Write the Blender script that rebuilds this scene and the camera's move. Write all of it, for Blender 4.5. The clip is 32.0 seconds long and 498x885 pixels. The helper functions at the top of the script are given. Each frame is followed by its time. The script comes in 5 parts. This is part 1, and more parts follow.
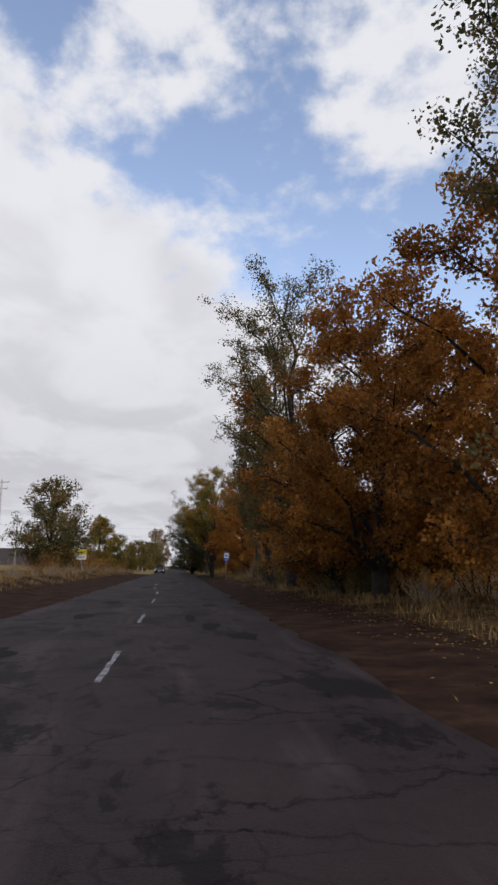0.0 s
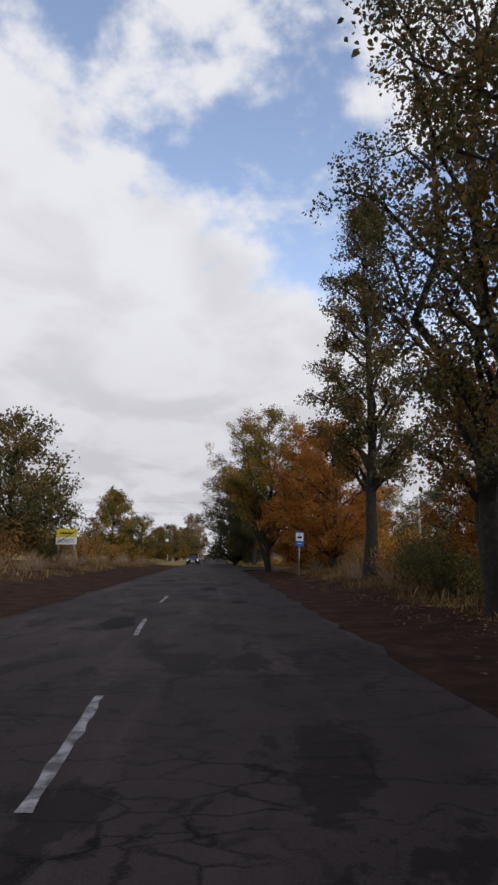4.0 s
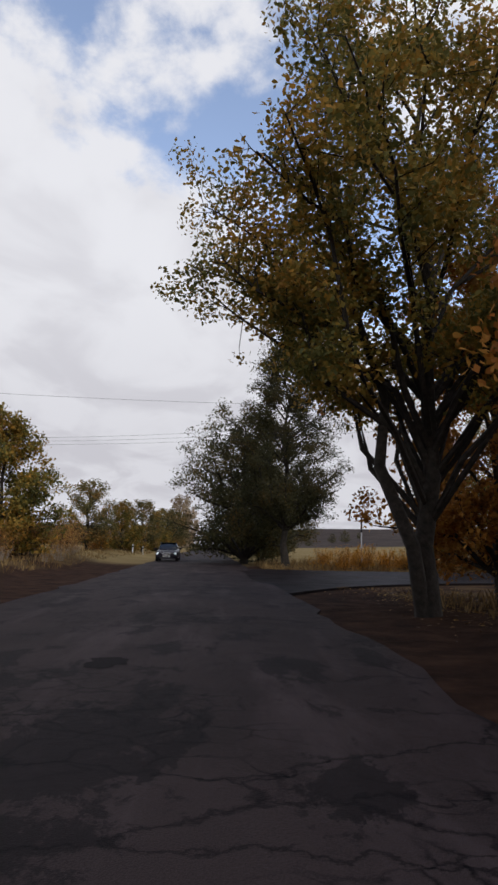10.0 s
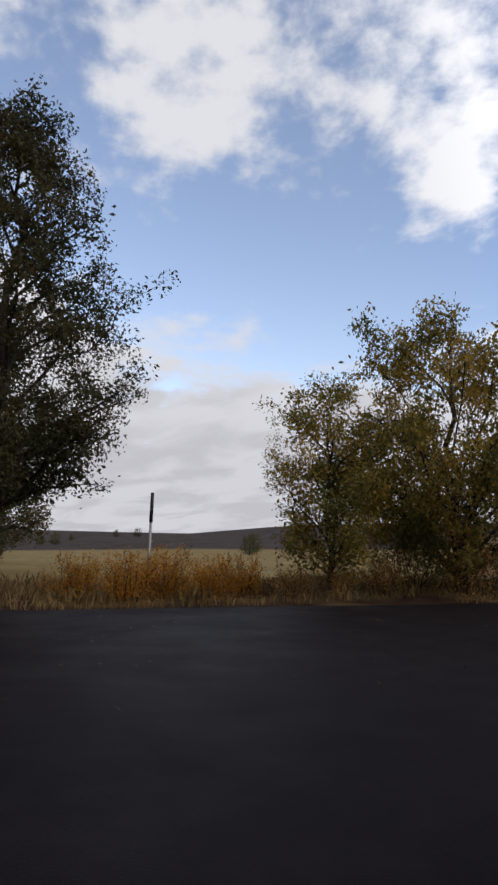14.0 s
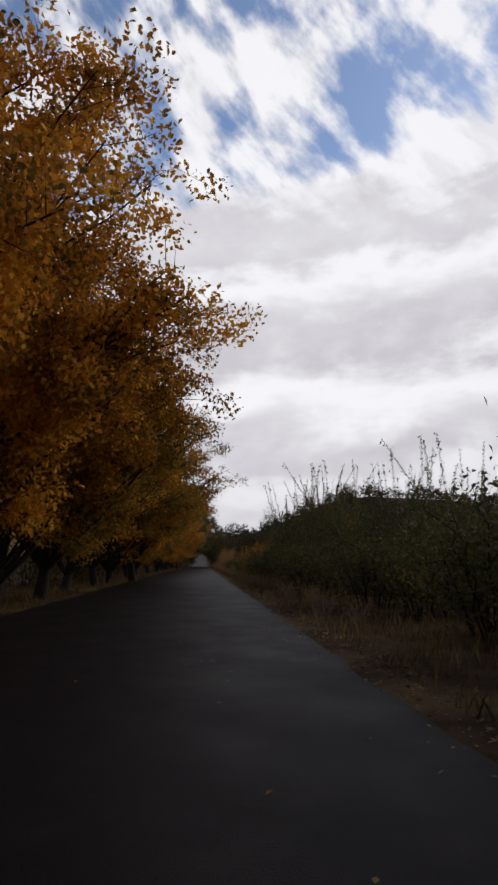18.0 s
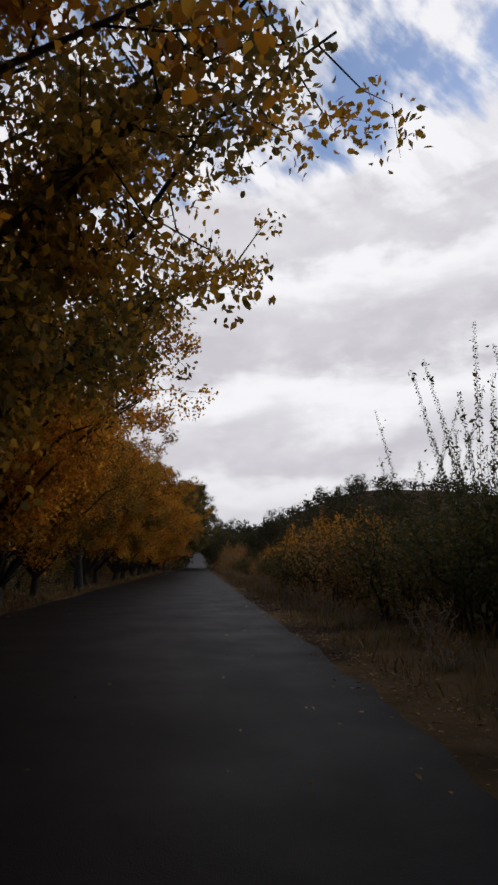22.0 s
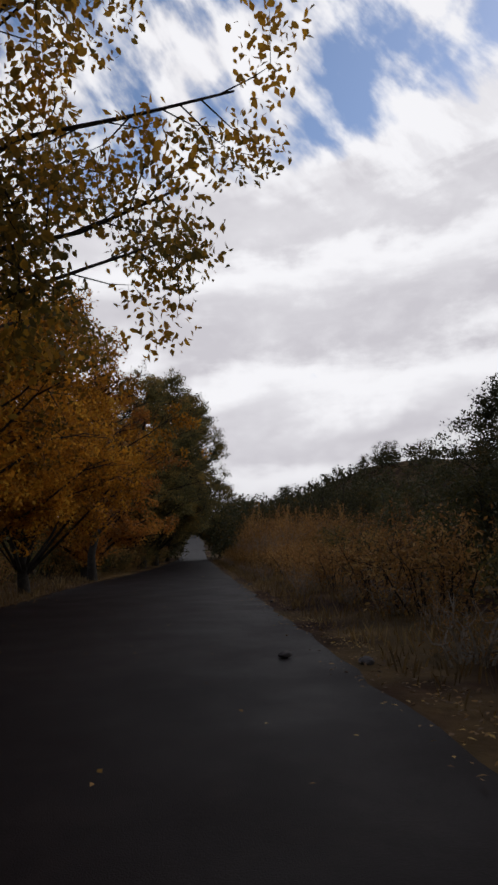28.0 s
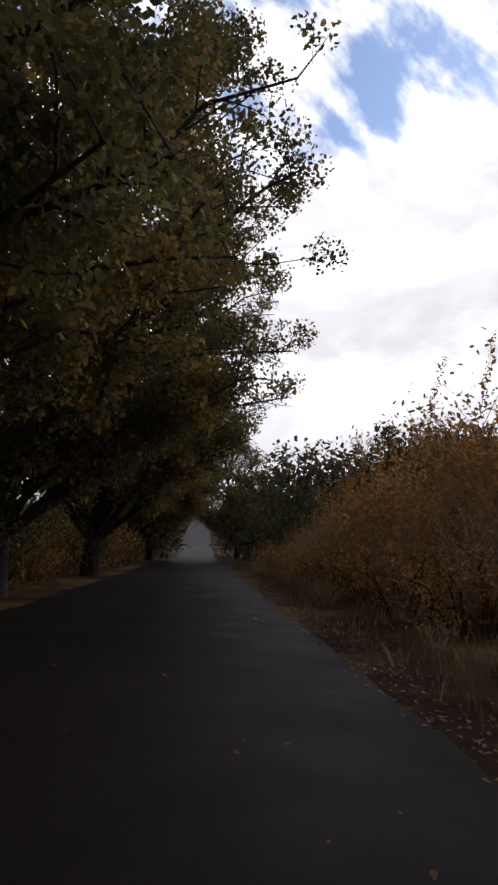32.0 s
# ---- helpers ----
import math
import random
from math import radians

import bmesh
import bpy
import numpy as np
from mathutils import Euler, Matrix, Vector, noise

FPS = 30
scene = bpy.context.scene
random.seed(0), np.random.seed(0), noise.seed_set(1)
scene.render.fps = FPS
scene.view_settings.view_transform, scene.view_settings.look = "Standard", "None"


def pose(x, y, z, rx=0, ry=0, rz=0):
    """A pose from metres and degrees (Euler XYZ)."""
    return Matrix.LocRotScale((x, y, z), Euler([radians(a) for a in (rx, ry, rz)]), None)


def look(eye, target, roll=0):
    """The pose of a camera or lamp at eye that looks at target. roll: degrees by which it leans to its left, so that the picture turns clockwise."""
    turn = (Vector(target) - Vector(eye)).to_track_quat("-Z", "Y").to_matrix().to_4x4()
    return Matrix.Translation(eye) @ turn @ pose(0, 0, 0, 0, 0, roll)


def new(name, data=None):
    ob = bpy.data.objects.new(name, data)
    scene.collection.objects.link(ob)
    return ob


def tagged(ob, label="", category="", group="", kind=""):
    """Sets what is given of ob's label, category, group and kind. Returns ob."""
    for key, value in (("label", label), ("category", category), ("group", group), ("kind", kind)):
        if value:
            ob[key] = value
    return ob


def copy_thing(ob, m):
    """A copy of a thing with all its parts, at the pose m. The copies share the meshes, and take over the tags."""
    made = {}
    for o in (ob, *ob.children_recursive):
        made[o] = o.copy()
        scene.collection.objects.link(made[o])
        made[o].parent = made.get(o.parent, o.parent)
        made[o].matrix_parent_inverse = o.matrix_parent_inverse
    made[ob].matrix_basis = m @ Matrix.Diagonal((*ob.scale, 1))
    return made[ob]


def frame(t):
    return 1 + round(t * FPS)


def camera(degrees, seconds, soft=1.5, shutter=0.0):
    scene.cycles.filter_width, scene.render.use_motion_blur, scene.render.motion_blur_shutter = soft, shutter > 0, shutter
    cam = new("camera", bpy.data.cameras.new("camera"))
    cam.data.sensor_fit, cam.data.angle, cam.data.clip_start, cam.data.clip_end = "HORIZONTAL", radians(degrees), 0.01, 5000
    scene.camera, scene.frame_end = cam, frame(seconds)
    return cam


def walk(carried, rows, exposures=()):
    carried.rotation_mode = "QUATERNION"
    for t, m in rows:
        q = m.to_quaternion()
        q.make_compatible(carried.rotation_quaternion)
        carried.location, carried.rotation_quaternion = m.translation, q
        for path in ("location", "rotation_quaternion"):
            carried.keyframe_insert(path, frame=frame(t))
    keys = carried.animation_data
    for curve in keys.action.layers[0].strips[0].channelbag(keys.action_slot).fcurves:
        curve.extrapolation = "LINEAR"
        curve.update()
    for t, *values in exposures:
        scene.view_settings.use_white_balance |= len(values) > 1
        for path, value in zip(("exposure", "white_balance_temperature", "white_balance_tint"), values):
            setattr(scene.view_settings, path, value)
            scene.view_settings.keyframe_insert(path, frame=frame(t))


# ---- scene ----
# ---------------------------------------------------------------- camera
cam = camera(42.7, 32.0, soft=2.7)
PATH = [
    (0.0, (0.000, 0.000, 1.300), (2.154, 19.514, 5.116), 0.00),
    (0.5, (0.002, 3.082, 1.300), (1.325, 22.697, 4.976), 0.27),
    (1.0, (-0.010, 6.251, 1.300), (1.240, 25.845, 5.112), 0.81),
    (1.5, (0.047, 9.830, 1.300), (1.298, 29.430, 5.078), 1.00),
    (2.0, (0.055, 13.617, 1.300), (1.279, 33.294, 4.666), 0.52),
    (2.5, (0.043, 17.232, 1.300), (1.234, 36.899, 4.734), 0.84),
    (3.0, (0.037, 20.675, 1.300), (1.162, 40.352, 4.699), 1.28),
    (3.5, (0.041, 23.989, 1.300), (1.123, 43.650, 4.802), 0.50),
    (5.5, (-0.033, 37.257, 1.300), (0.895, 56.937, 4.739), 0.00),
    (6.0, (-0.095, 40.523, 1.300), (0.864, 60.158, 4.979), 0.28),
    (6.5, (-0.105, 43.767, 1.300), (0.782, 63.413, 4.945), 1.22),
    (7.0, (-0.171, 46.952, 1.300), (0.752, 66.602, 4.910), 1.30),
    (7.5, (-0.183, 50.135, 1.300), (0.871, 69.739, 5.116), 1.54),
    (8.0, (-0.188, 53.467, 1.300), (1.045, 73.094, 4.944), 1.15),
    (8.5, (-0.072, 57.079, 1.300), (1.165, 76.730, 4.807), 1.25),
    (9.0, (-0.071, 60.536, 1.300), (1.340, 80.182, 4.772), 1.66),
    (9.5, (-0.016, 63.991, 1.300), (1.542, 83.661, 4.565), 1.39),
    (10.0, (0.083, 67.239, 1.300), (1.259, 86.947, 4.497), 0.78),
    (10.5, (-0.037, 70.418, 1.300), (0.294, 90.111, 4.771), 1.40),
    (11.0, (-0.168, 73.383, 1.300), (0.199, 93.088, 4.703), 1.98),
    (11.5, (-0.252, 76.187, 1.300), (0.562, 95.841, 4.910), 1.56),
    (12.0, (-0.233, 78.870, 1.300), (1.462, 98.517, 4.633), 1.22),
    (12.5, (0.102, 81.387, 1.300), (3.464, 100.840, 4.506), 0.58),
    (13.0, (0.659, 84.036, 1.300), (5.982, 103.002, 4.756), 1.79),
    (13.5, (1.521, 86.253, 1.300), (8.775, 104.610, 4.525), 1.31),
    (14.0, (2.543, 88.453, 1.300), (12.046, 105.719, 4.706), 0.96),
    (14.5, (3.824, 90.384, 1.300), (15.659, 106.205, 4.402), -0.03),
    (15.0, (5.179, 92.237, 1.300), (19.256, 106.070, 4.538), 0.70),
    (15.5, (6.818, 93.837, 1.300), (23.089, 104.967, 4.674), 1.43),
    (16.0, (8.992, 95.268, 1.300), (27.131, 102.926, 4.809), 2.17),
    (16.5, (12.003, 96.433, 1.300), (31.363, 99.882, 4.945), 2.90),
    (17.0, (15.617, 96.586, 1.300), (35.251, 95.866, 5.040), 2.29),
    (17.5, (19.233, 96.282, 1.300), (38.640, 93.060, 4.904), 0.94),
    (18.0, (23.131, 95.721, 1.300), (42.302, 91.409, 5.023), 0.45),
    (18.5, (27.211, 94.963, 1.300), (46.253, 90.073, 4.974), 0.43),
    (19.0, (31.608, 94.183, 1.300), (50.601, 89.233, 5.143), -0.20),
    (19.5, (36.052, 93.490, 1.300), (55.182, 89.081, 5.123), -0.01),
    (20.0, (40.570, 92.883, 1.300), (59.786, 88.776, 5.027), -0.04),
    (20.5, (45.114, 92.201, 1.300), (64.316, 88.061, 5.060), 0.54),
    (21.0, (49.876, 91.557, 1.300), (69.055, 87.280, 5.023), 0.07),
    (21.5, (54.808, 90.791, 1.300), (73.958, 86.413, 5.055), -0.19),
    (22.0, (59.898, 89.978, 1.300), (79.047, 85.565, 5.020), -0.01),
    (23.0, (70.310, 88.389, 1.300), (89.441, 84.015, 5.158), 0.11),
    (23.5, (75.486, 87.587, 1.300), (94.611, 83.249, 5.227), -0.37),
    (24.0, (80.794, 86.812, 1.300), (99.913, 82.511, 5.297), -0.35),
    (24.5, (86.188, 85.977, 1.300), (105.327, 81.707, 5.229), -0.53),
    (26.5, (108.383, 82.603, 1.300), (127.586, 78.275, 4.842), -0.00),
    (27.0, (114.127, 81.753, 1.300), (133.325, 77.355, 4.773), 0.06),
    (27.5, (119.878, 80.838, 1.300), (139.073, 76.370, 4.704), -0.27),
    (28.0, (125.488, 79.955, 1.300), (144.674, 75.421, 4.670), -1.31),
    (28.5, (130.791, 79.142, 1.300), (149.970, 74.609, 4.704), -1.91),
    (29.0, (136.225, 78.362, 1.300), (155.373, 73.934, 5.013), -1.76),
    (29.5, (141.590, 77.598, 1.300), (160.798, 73.411, 4.979), -0.33),
    (30.0, (147.036, 76.815, 1.300), (166.290, 72.727, 4.841), -0.37),
    (30.5, (152.684, 76.051, 1.300), (171.911, 71.861, 4.876), -0.53),
    (31.0, (158.368, 75.215, 1.300), (177.572, 70.923, 4.876), -0.38),
    (31.5, (164.098, 74.305, 1.300), (183.331, 70.006, 4.704), 0.32),
    (32.0, (169.716, 73.357, 1.300), (188.973, 69.081, 4.601), 1.63),
]
walk(cam, [(t, look(eye, target, roll)) for t, eye, target, roll in PATH],
     exposures=[(0.0, -0.1), (12.0, -0.1), (13.0, -0.2), (14.5, -0.2), (16.5, 0.85), (17.0, 0.3), (17.8, -0.95), (31.2, -0.95), (32.0, -0.45)])

# ---------------------------------------------------------------- sky and sun
SUN_AZ, SUN_EL = -165.0, 34.0        # degrees: compass turn from +y to the left, height
world = bpy.data.worlds.new("sky")
scene.world = world
world.use_nodes = True
wn, wl = world.node_tree.nodes, world.node_tree.links
wn.clear()


def wnode(kind, **kw):
    n = wn.new(kind)
    for k, v in kw.items():
        if k == "op":
            n.operation = v
        elif k == "vals":
            for i, x in v.items():
                n.inputs[i].default_value = x
    return n


def wmath(op, a, b=0.0, clamp=False):
    n = wn.new("ShaderNodeMath")
    n.operation, n.use_clamp = op, clamp
    for i, x in ((0, a), (1, b)):
        if isinstance(x, (int, float)):
            n.inputs[i].default_value = x
        else:
            wl.new(x, n.inputs[i])
    return n.outputs[0]


def wramp(x, lo, hi):
    n = wn.new("ShaderNodeMapRange")
    n.interpolation_type = "SMOOTHSTEP"
    n.inputs[1].default_value, n.inputs[2].default_value = lo, hi
    wl.new(x, n.inputs[0])
    return n.outputs[0]


tc = wn.new("ShaderNodeTexCoord")
sep = wn.new("ShaderNodeSeparateXYZ")
wl.new(tc.outputs["Generated"], sep.inputs[0])
height = wmath("MAXIMUM", sep.outputs[2], 0.03)
# clouds lie on a flat sheet overhead
sheet = wn.new("ShaderNodeCombineXYZ")
lift = wmath("ADD", height, 0.12)
wl.new(wmath("DIVIDE", sep.outputs[0], lift), sheet.inputs[0])
wl.new(wmath("DIVIDE", sep.outputs[1], lift), sheet.inputs[1])


def wnoise(scale, detail, rough, distort=0.0, off=(0, 0, 0), stretch=(1, 1, 1), turn=0.0, place=None):
    m = wn.new("ShaderNodeMapping")
    m.inputs["Location"].default_value = off
    m.inputs["Scale"].default_value = stretch
    m.inputs["Rotation"].default_value = (0, 0, radians(turn))
    wl.new((place or sheet).outputs[0], m.inputs["Vector"])
    n = wn.new("ShaderNodeTexNoise")
    n.inputs["Scale"].default_value, n.inputs["Detail"].default_value = scale, detail
    n.inputs["Roughness"].default_value, n.inputs["Distortion"].default_value = rough, distort
    wl.new(m.outputs[0], n.inputs["Vector"])
    return n.outputs["Fac"]


def toward(az, el, narrow):
    """1 in the direction az (degrees left of +y), el, fading round it."""
    d = wn.new("ShaderNodeVectorMath")
    d.operation = "DOT_PRODUCT"
    a, e = radians(az), radians(el)
    d.inputs[1].default_value = (-math.sin(a) * math.cos(e), math.cos(a) * math.cos(e), math.sin(e))
    nrm = wn.new("ShaderNodeVectorMath")
    nrm.operation = "NORMALIZE"
    wl.new(tc.outputs["Generated"], nrm.inputs[0])
    wl.new(nrm.outputs[0], d.inputs[0])
    return wramp(d.outputs["Value"], math.cos(radians(narrow)), 1.0)


# azimuth and height of the view in degrees
az = wmath("MULTIPLY", wmath("ARCTAN2", wmath("MULTIPLY", sep.outputs[0], -1.0), sep.outputs[1]), 57.2958)
nrm = wn.new("ShaderNodeVectorMath")
nrm.operation = "NORMALIZE"
wl.new(tc.outputs["Generated"], nrm.inputs[0])
nsep = wn.new("ShaderNodeSeparateXYZ")
wl.new(nrm.outputs[0], nsep.inputs[0])
el = wmath("MULTIPLY", wmath("ARCSINE", nsep.outputs[2]), 57.2958)
# the upper rim of the cloud bank: it falls to the right of the main road and stands high over the side road
rim = wmath("MINIMUM", wmath("MAXIMUM", wmath("ADD", wmath("MULTIPLY", az, 0.60), 29.5), 17.0), 41.0)
rim = wmath("ADD", rim, wmath("MULTIPLY", wramp(wmath("MULTIPLY", az, -1.0), 45.0, 85.0), 14.0))
bank = wmath("MINIMUM", wmath("MAXIMUM", wmath("MULTIPLY", wmath("SUBTRACT", rim, el), 0.045), -0.20), 0.40)
big = wnoise(1.5, 4, 0.55, 0.3, off=(2.3, 0.7, 0))
fine = wnoise(6.0, 9, 0.58, 0.2, off=(5.1, 1.9, 0), stretch=(1, 0.75, 1), turn=35)
# noise laid out by compass turn and height, in degrees
dome = wn.new("ShaderNodeCombineXYZ")
wl.new(az, dome.inputs[0])
wl.new(el, dome.inputs[1])


def dnoise(scale, detail, rough, distort=0.0, off=(0, 0, 0), stretch=(1, 1, 1), turn=0.0):
    r = wn.new("ShaderNodeVectorRotate")
    r.rotation_type = "Z_AXIS"
    r.inputs["Angle"].default_value = radians(turn)
    wl.new(dome.outputs[0], r.inputs["Vector"])
    return wnoise(scale, detail, rough, distort, off, stretch, 0.0, r)


puffs = dnoise(0.16, 8, 0.58, 0.1, off=(31.0, 7.0, 0), stretch=(0.85, 1.35, 1))
drifts = dnoise(0.11, 4, 0.5, 0.2, off=(12.0, 40.0, 0), stretch=(1, 0.4, 1), turn=-50)
cover = wmath("ADD", wmath("ADD", wmath("MULTIPLY", big, 0.75), wmath("MULTIPLY", fine, 0.6)), wmath("ADD", wmath("MULTIPLY", puffs, 0.85), -0.60))
cover = wmath("ADD", cover, bank)
cover = wmath("SUBTRACT", cover, wmath("MULTIPLY", wramp(el, 46.0, 66.0), 0.22))
for at_az, at_el, size_, gain_ in ((4.0, 42.5, 9.0, 0.24), (-5.0, 33.0, 5.0, 0.13), (-20.0, 40.0, 12.0, 0.26), (-28.0, 42.0, 14.0, 0.20), (-46.0, 37.0, 11.0, 0.28),
                                   (-47.0, 28.5, 5.0, 0.22), (16.0, 45.0, 8.0, -0.10), (-36.0, 27.0, 13.0, -0.10)):
    cover = wmath("ADD", cover, wmath("MULTIPLY", toward(at_az, at_el, size_), gain_))
# over the side road: flocks of small clouds above a layered sheet
aside = wramp(wmath("MULTIPLY", az, -1.0), 55.0, 82.0)
combed = dnoise(0.34, 5, 0.55, 0.1, off=(7.0, 2.0, 0), stretch=(1, 0.42, 1), turn=52)
turned = wmath("SUBTRACT", wmath("MULTIPLY", az, -1.0), 102.0)
flock = wmath("ADD", wmath("ADD", wmath("MULTIPLY", drifts, 1.05), wmath("MULTIPLY", puffs, 0.45)), wmath("ADD", wmath("MULTIPLY", combed, 1.05), -0.735))
level = wmath("ADD", wmath("SUBTRACT", el, wmath("MULTIPLY", turned, 0.2)), wmath("ADD", wmath("MULTIPLY", drifts, 8.0), wmath("MULTIPLY", puffs, 6.0)))
flock = wmath("ADD", flock, wmath("MULTIPLY", wramp(level, 40.5, 35.0), 0.45))
for at_az, at_el, size_, gain_ in ((-115.0, 33.5, 6.0, -0.10), (-84.0, 44.0, 9.0, -0.05), (-109.0, 39.5, 7.0, 0.09)):
    flock = wmath("ADD", flock, wmath("MULTIPLY", toward(at_az, at_el, size_), gain_))
cover = wmath("ADD", wmath("MULTIPLY", cover, wmath("SUBTRACT", 1.0, aside)), wmath("MULTIPLY", flock, aside))
cloud = wramp(cover, 0.35, 0.66)
shade = wnoise(1.8, 5, 0.5, 0.5, off=(9.4, 3.3, 0), stretch=(1.3, 0.8, 1), turn=20)
shade = wmath("MULTIPLY", wmath("MULTIPLY", wramp(shade, 0.40, 0.62), wramp(bank, 0.02, 0.16)), wmath("SUBTRACT", 1.0, aside))
low_grey = wmath("MULTIPLY", wmath("MULTIPLY", wramp(el, 26.0, 5.0), wmath("SUBTRACT", 1.0, aside)), 0.42)
streaks = dnoise(0.15, 6, 0.55, 0.3, off=(3.0, 11.0, 0), stretch=(0.28, 1, 1), turn=3)
height_ = wmath("ADD", wmath("SUBTRACT", el, wmath("MULTIPLY", turned, 0.06)), wmath("ADD", wmath("MULTIPLY", wmath("SUBTRACT", streaks, 0.5), 13.0), wmath("MULTIPLY", wmath("SUBTRACT", puffs, 0.5), 9.0)))
layers = 0.0
for mid, half, gain_ in ((19.8, 4.6, 1.0), (28.0, 3.4, 0.75), (9.5, 4.6, 0.95), (2.0, 5.0, 0.8)):
    layers = wmath("ADD", wmath("MULTIPLY", wramp(wmath("ABSOLUTE", wmath("SUBTRACT", height_, mid)), half, 0.5), gain_), layers)
layers = wmath("MULTIPLY", layers, wmath("ADD", wmath("MULTIPLY", puffs, 1.6), 0.1))
layers = wmath("ADD", layers, wmath("MULTIPLY", wmath("MULTIPLY", wramp(combed, 0.58, 0.42), wramp(el, 28.0, 33.0)), 0.35))
glare = toward(-106, 26, 62)
shade = wmath("ADD", wmath("ADD", wmath("MULTIPLY", shade, wmath("ADD", wmath("MULTIPLY", glare, 0.6), 0.4)), wmath("MULTIPLY", layers, aside)), low_grey, True)
nish = wn.new("ShaderNodeTexSky")
nish.sky_type, nish.sun_disc = "NISHITA", False
nish.sun_elevation, nish.sun_rotation = radians(SUN_EL), radians(-SUN_AZ)
blue = wn.new("ShaderNodeMix")
blue.data_type = "RGBA"
blue.blend_type = "MULTIPLY"
blue.inputs[0].default_value = 1.0
wl.new(nish.outputs[0], blue.inputs[6])
blue.inputs[7].default_value = (0.318, 0.275, 0.258, 1)
white = wn.new("ShaderNodeMix")
white.data_type = "RGBA"
wl.new(shade, white.inputs[0])
white.inputs[6].default_value = (0.865, 0.87, 0.92, 1)
white.inputs[7].default_value = (0.565, 0.555, 0.61, 1)
# the clouds are brighter and warmer round the veiled sun


def brighten(col, gain):
    n = wn.new("ShaderNodeMix")
    n.data_type, n.blend_type = "RGBA", "MULTIPLY"
    n.inputs[0].default_value = 1.0
    wl.new(col, n.inputs[6])
    k = wn.new("ShaderNodeMix")
    k.data_type = "RGBA"
    wl.new(glare, k.inputs[0])
    k.inputs[6].default_value, k.inputs[7].default_value = (1, 1, 1, 1), (*gain, 1)
    wl.new(k.outputs[2], n.inputs[7])
    return n.outputs[2]


sky = wn.new("ShaderNodeMix")
sky.data_type = "RGBA"
wl.new(cloud, sky.inputs[0])
wl.new(brighten(blue.outputs[2], (0.74, 0.90, 1.06)), sky.inputs[6])
wl.new(brighten(white.outputs[2], (2.06, 2.04, 2.0)), sky.inputs[7])
bg = wn.new("ShaderNodeBackground")
bg.inputs[1].default_value = 1.0
wl.new(sky.outputs[2], bg.inputs[0])
out = wn.new("ShaderNodeOutputWorld")
wl.new(bg.outputs[0], out.inputs[0])

sun = new("sun", bpy.data.lights.new("sun", "SUN"))
sun.data.energy, sun.data.angle, sun.data.color = 0.95, radians(14), (1.0, 0.93, 0.84)
a, e = radians(SUN_AZ), radians(SUN_EL)
sun.matrix_world = look((-math.sin(a) * math.cos(e) * 100, math.cos(a) * math.cos(e) * 100, math.sin(e) * 100), (0, 0, 0))


# ---------------------------------------------------------------- materials
def material(name, rough=0.8, metal=0.0):
    m = bpy.data.materials.new(name)
    m.use_nodes = True
    b = m.node_tree.nodes["Principled BSDF"]
    b.inputs["Roughness"].default_value, b.inputs["Metallic"].default_value = rough, metal
    b.inputs["Specular IOR Level"].default_value = 0.3
    return m, m.node_tree.nodes, m.node_tree.links, b


def ramp(nodes, links, fac, stops):
    r = nodes.new("ShaderNodeValToRGB")
    els = r.color_ramp.elements
    while len(els) < len(stops):
        els.new(0.5)
    for el, (p, c) in zip(els, stops):
        el.position, el.color = p, (*c, 1)
    links.new(fac, r.inputs[0])
    return r.outputs[0]


def noise_of(nodes, links, scale, detail=4, rough=0.55, coord="Object", distort=0.0):
    t = nodes.new("ShaderNodeTexCoord")
    n = nodes.new("ShaderNodeTexNoise")
    n.inputs["Scale"].default_value, n.inputs["Detail"].default_value = scale, detail
    n.inputs["Roughness"].default_value, n.inputs["Distortion"].default_value = rough, distort
    links.new(t.outputs[coord], n.inputs["Vector"])
    return n.outputs["Fac"]


def mix(nodes, links, fac, a, b, blend="MIX"):
    m = nodes.new("ShaderNodeMix")
    m.data_type, m.blend_type = "RGBA", blend
    for i, x in ((0, fac), (6, a), (7, b)):
        if isinstance(x, (int, float)):
            m.inputs[i].default_value = x
        elif isinstance(x, tuple):
            m.inputs[i].default_value = (*x, 1)
        else:
            links.new(x, m.inputs[i])
    return m.outputs[2]


def bump(nodes, links, b, fac, strength, dist):
    n = nodes.new("ShaderNodeBump")
    n.inputs["Strength"].default_value, n.inputs["Distance"].default_value = strength, dist
    links.new(fac, n.inputs["Height"])
    links.new(n.outputs[0], b.inputs["Normal"])


def plain(name, col, rough=0.6, metal=0.0, grain=0.15, scale=20):
    m, n, l, b = material(name, rough, metal)
    f = noise_of(n, l, scale)
    dark = tuple(c * (1 - grain) for c in col)
    light = tuple(min(1, c * (1 + grain)) for c in col)
    l.new(ramp(n, l, f, [(0.3, dark), (0.7, light)]), b.inputs["Base Color"])
    return m


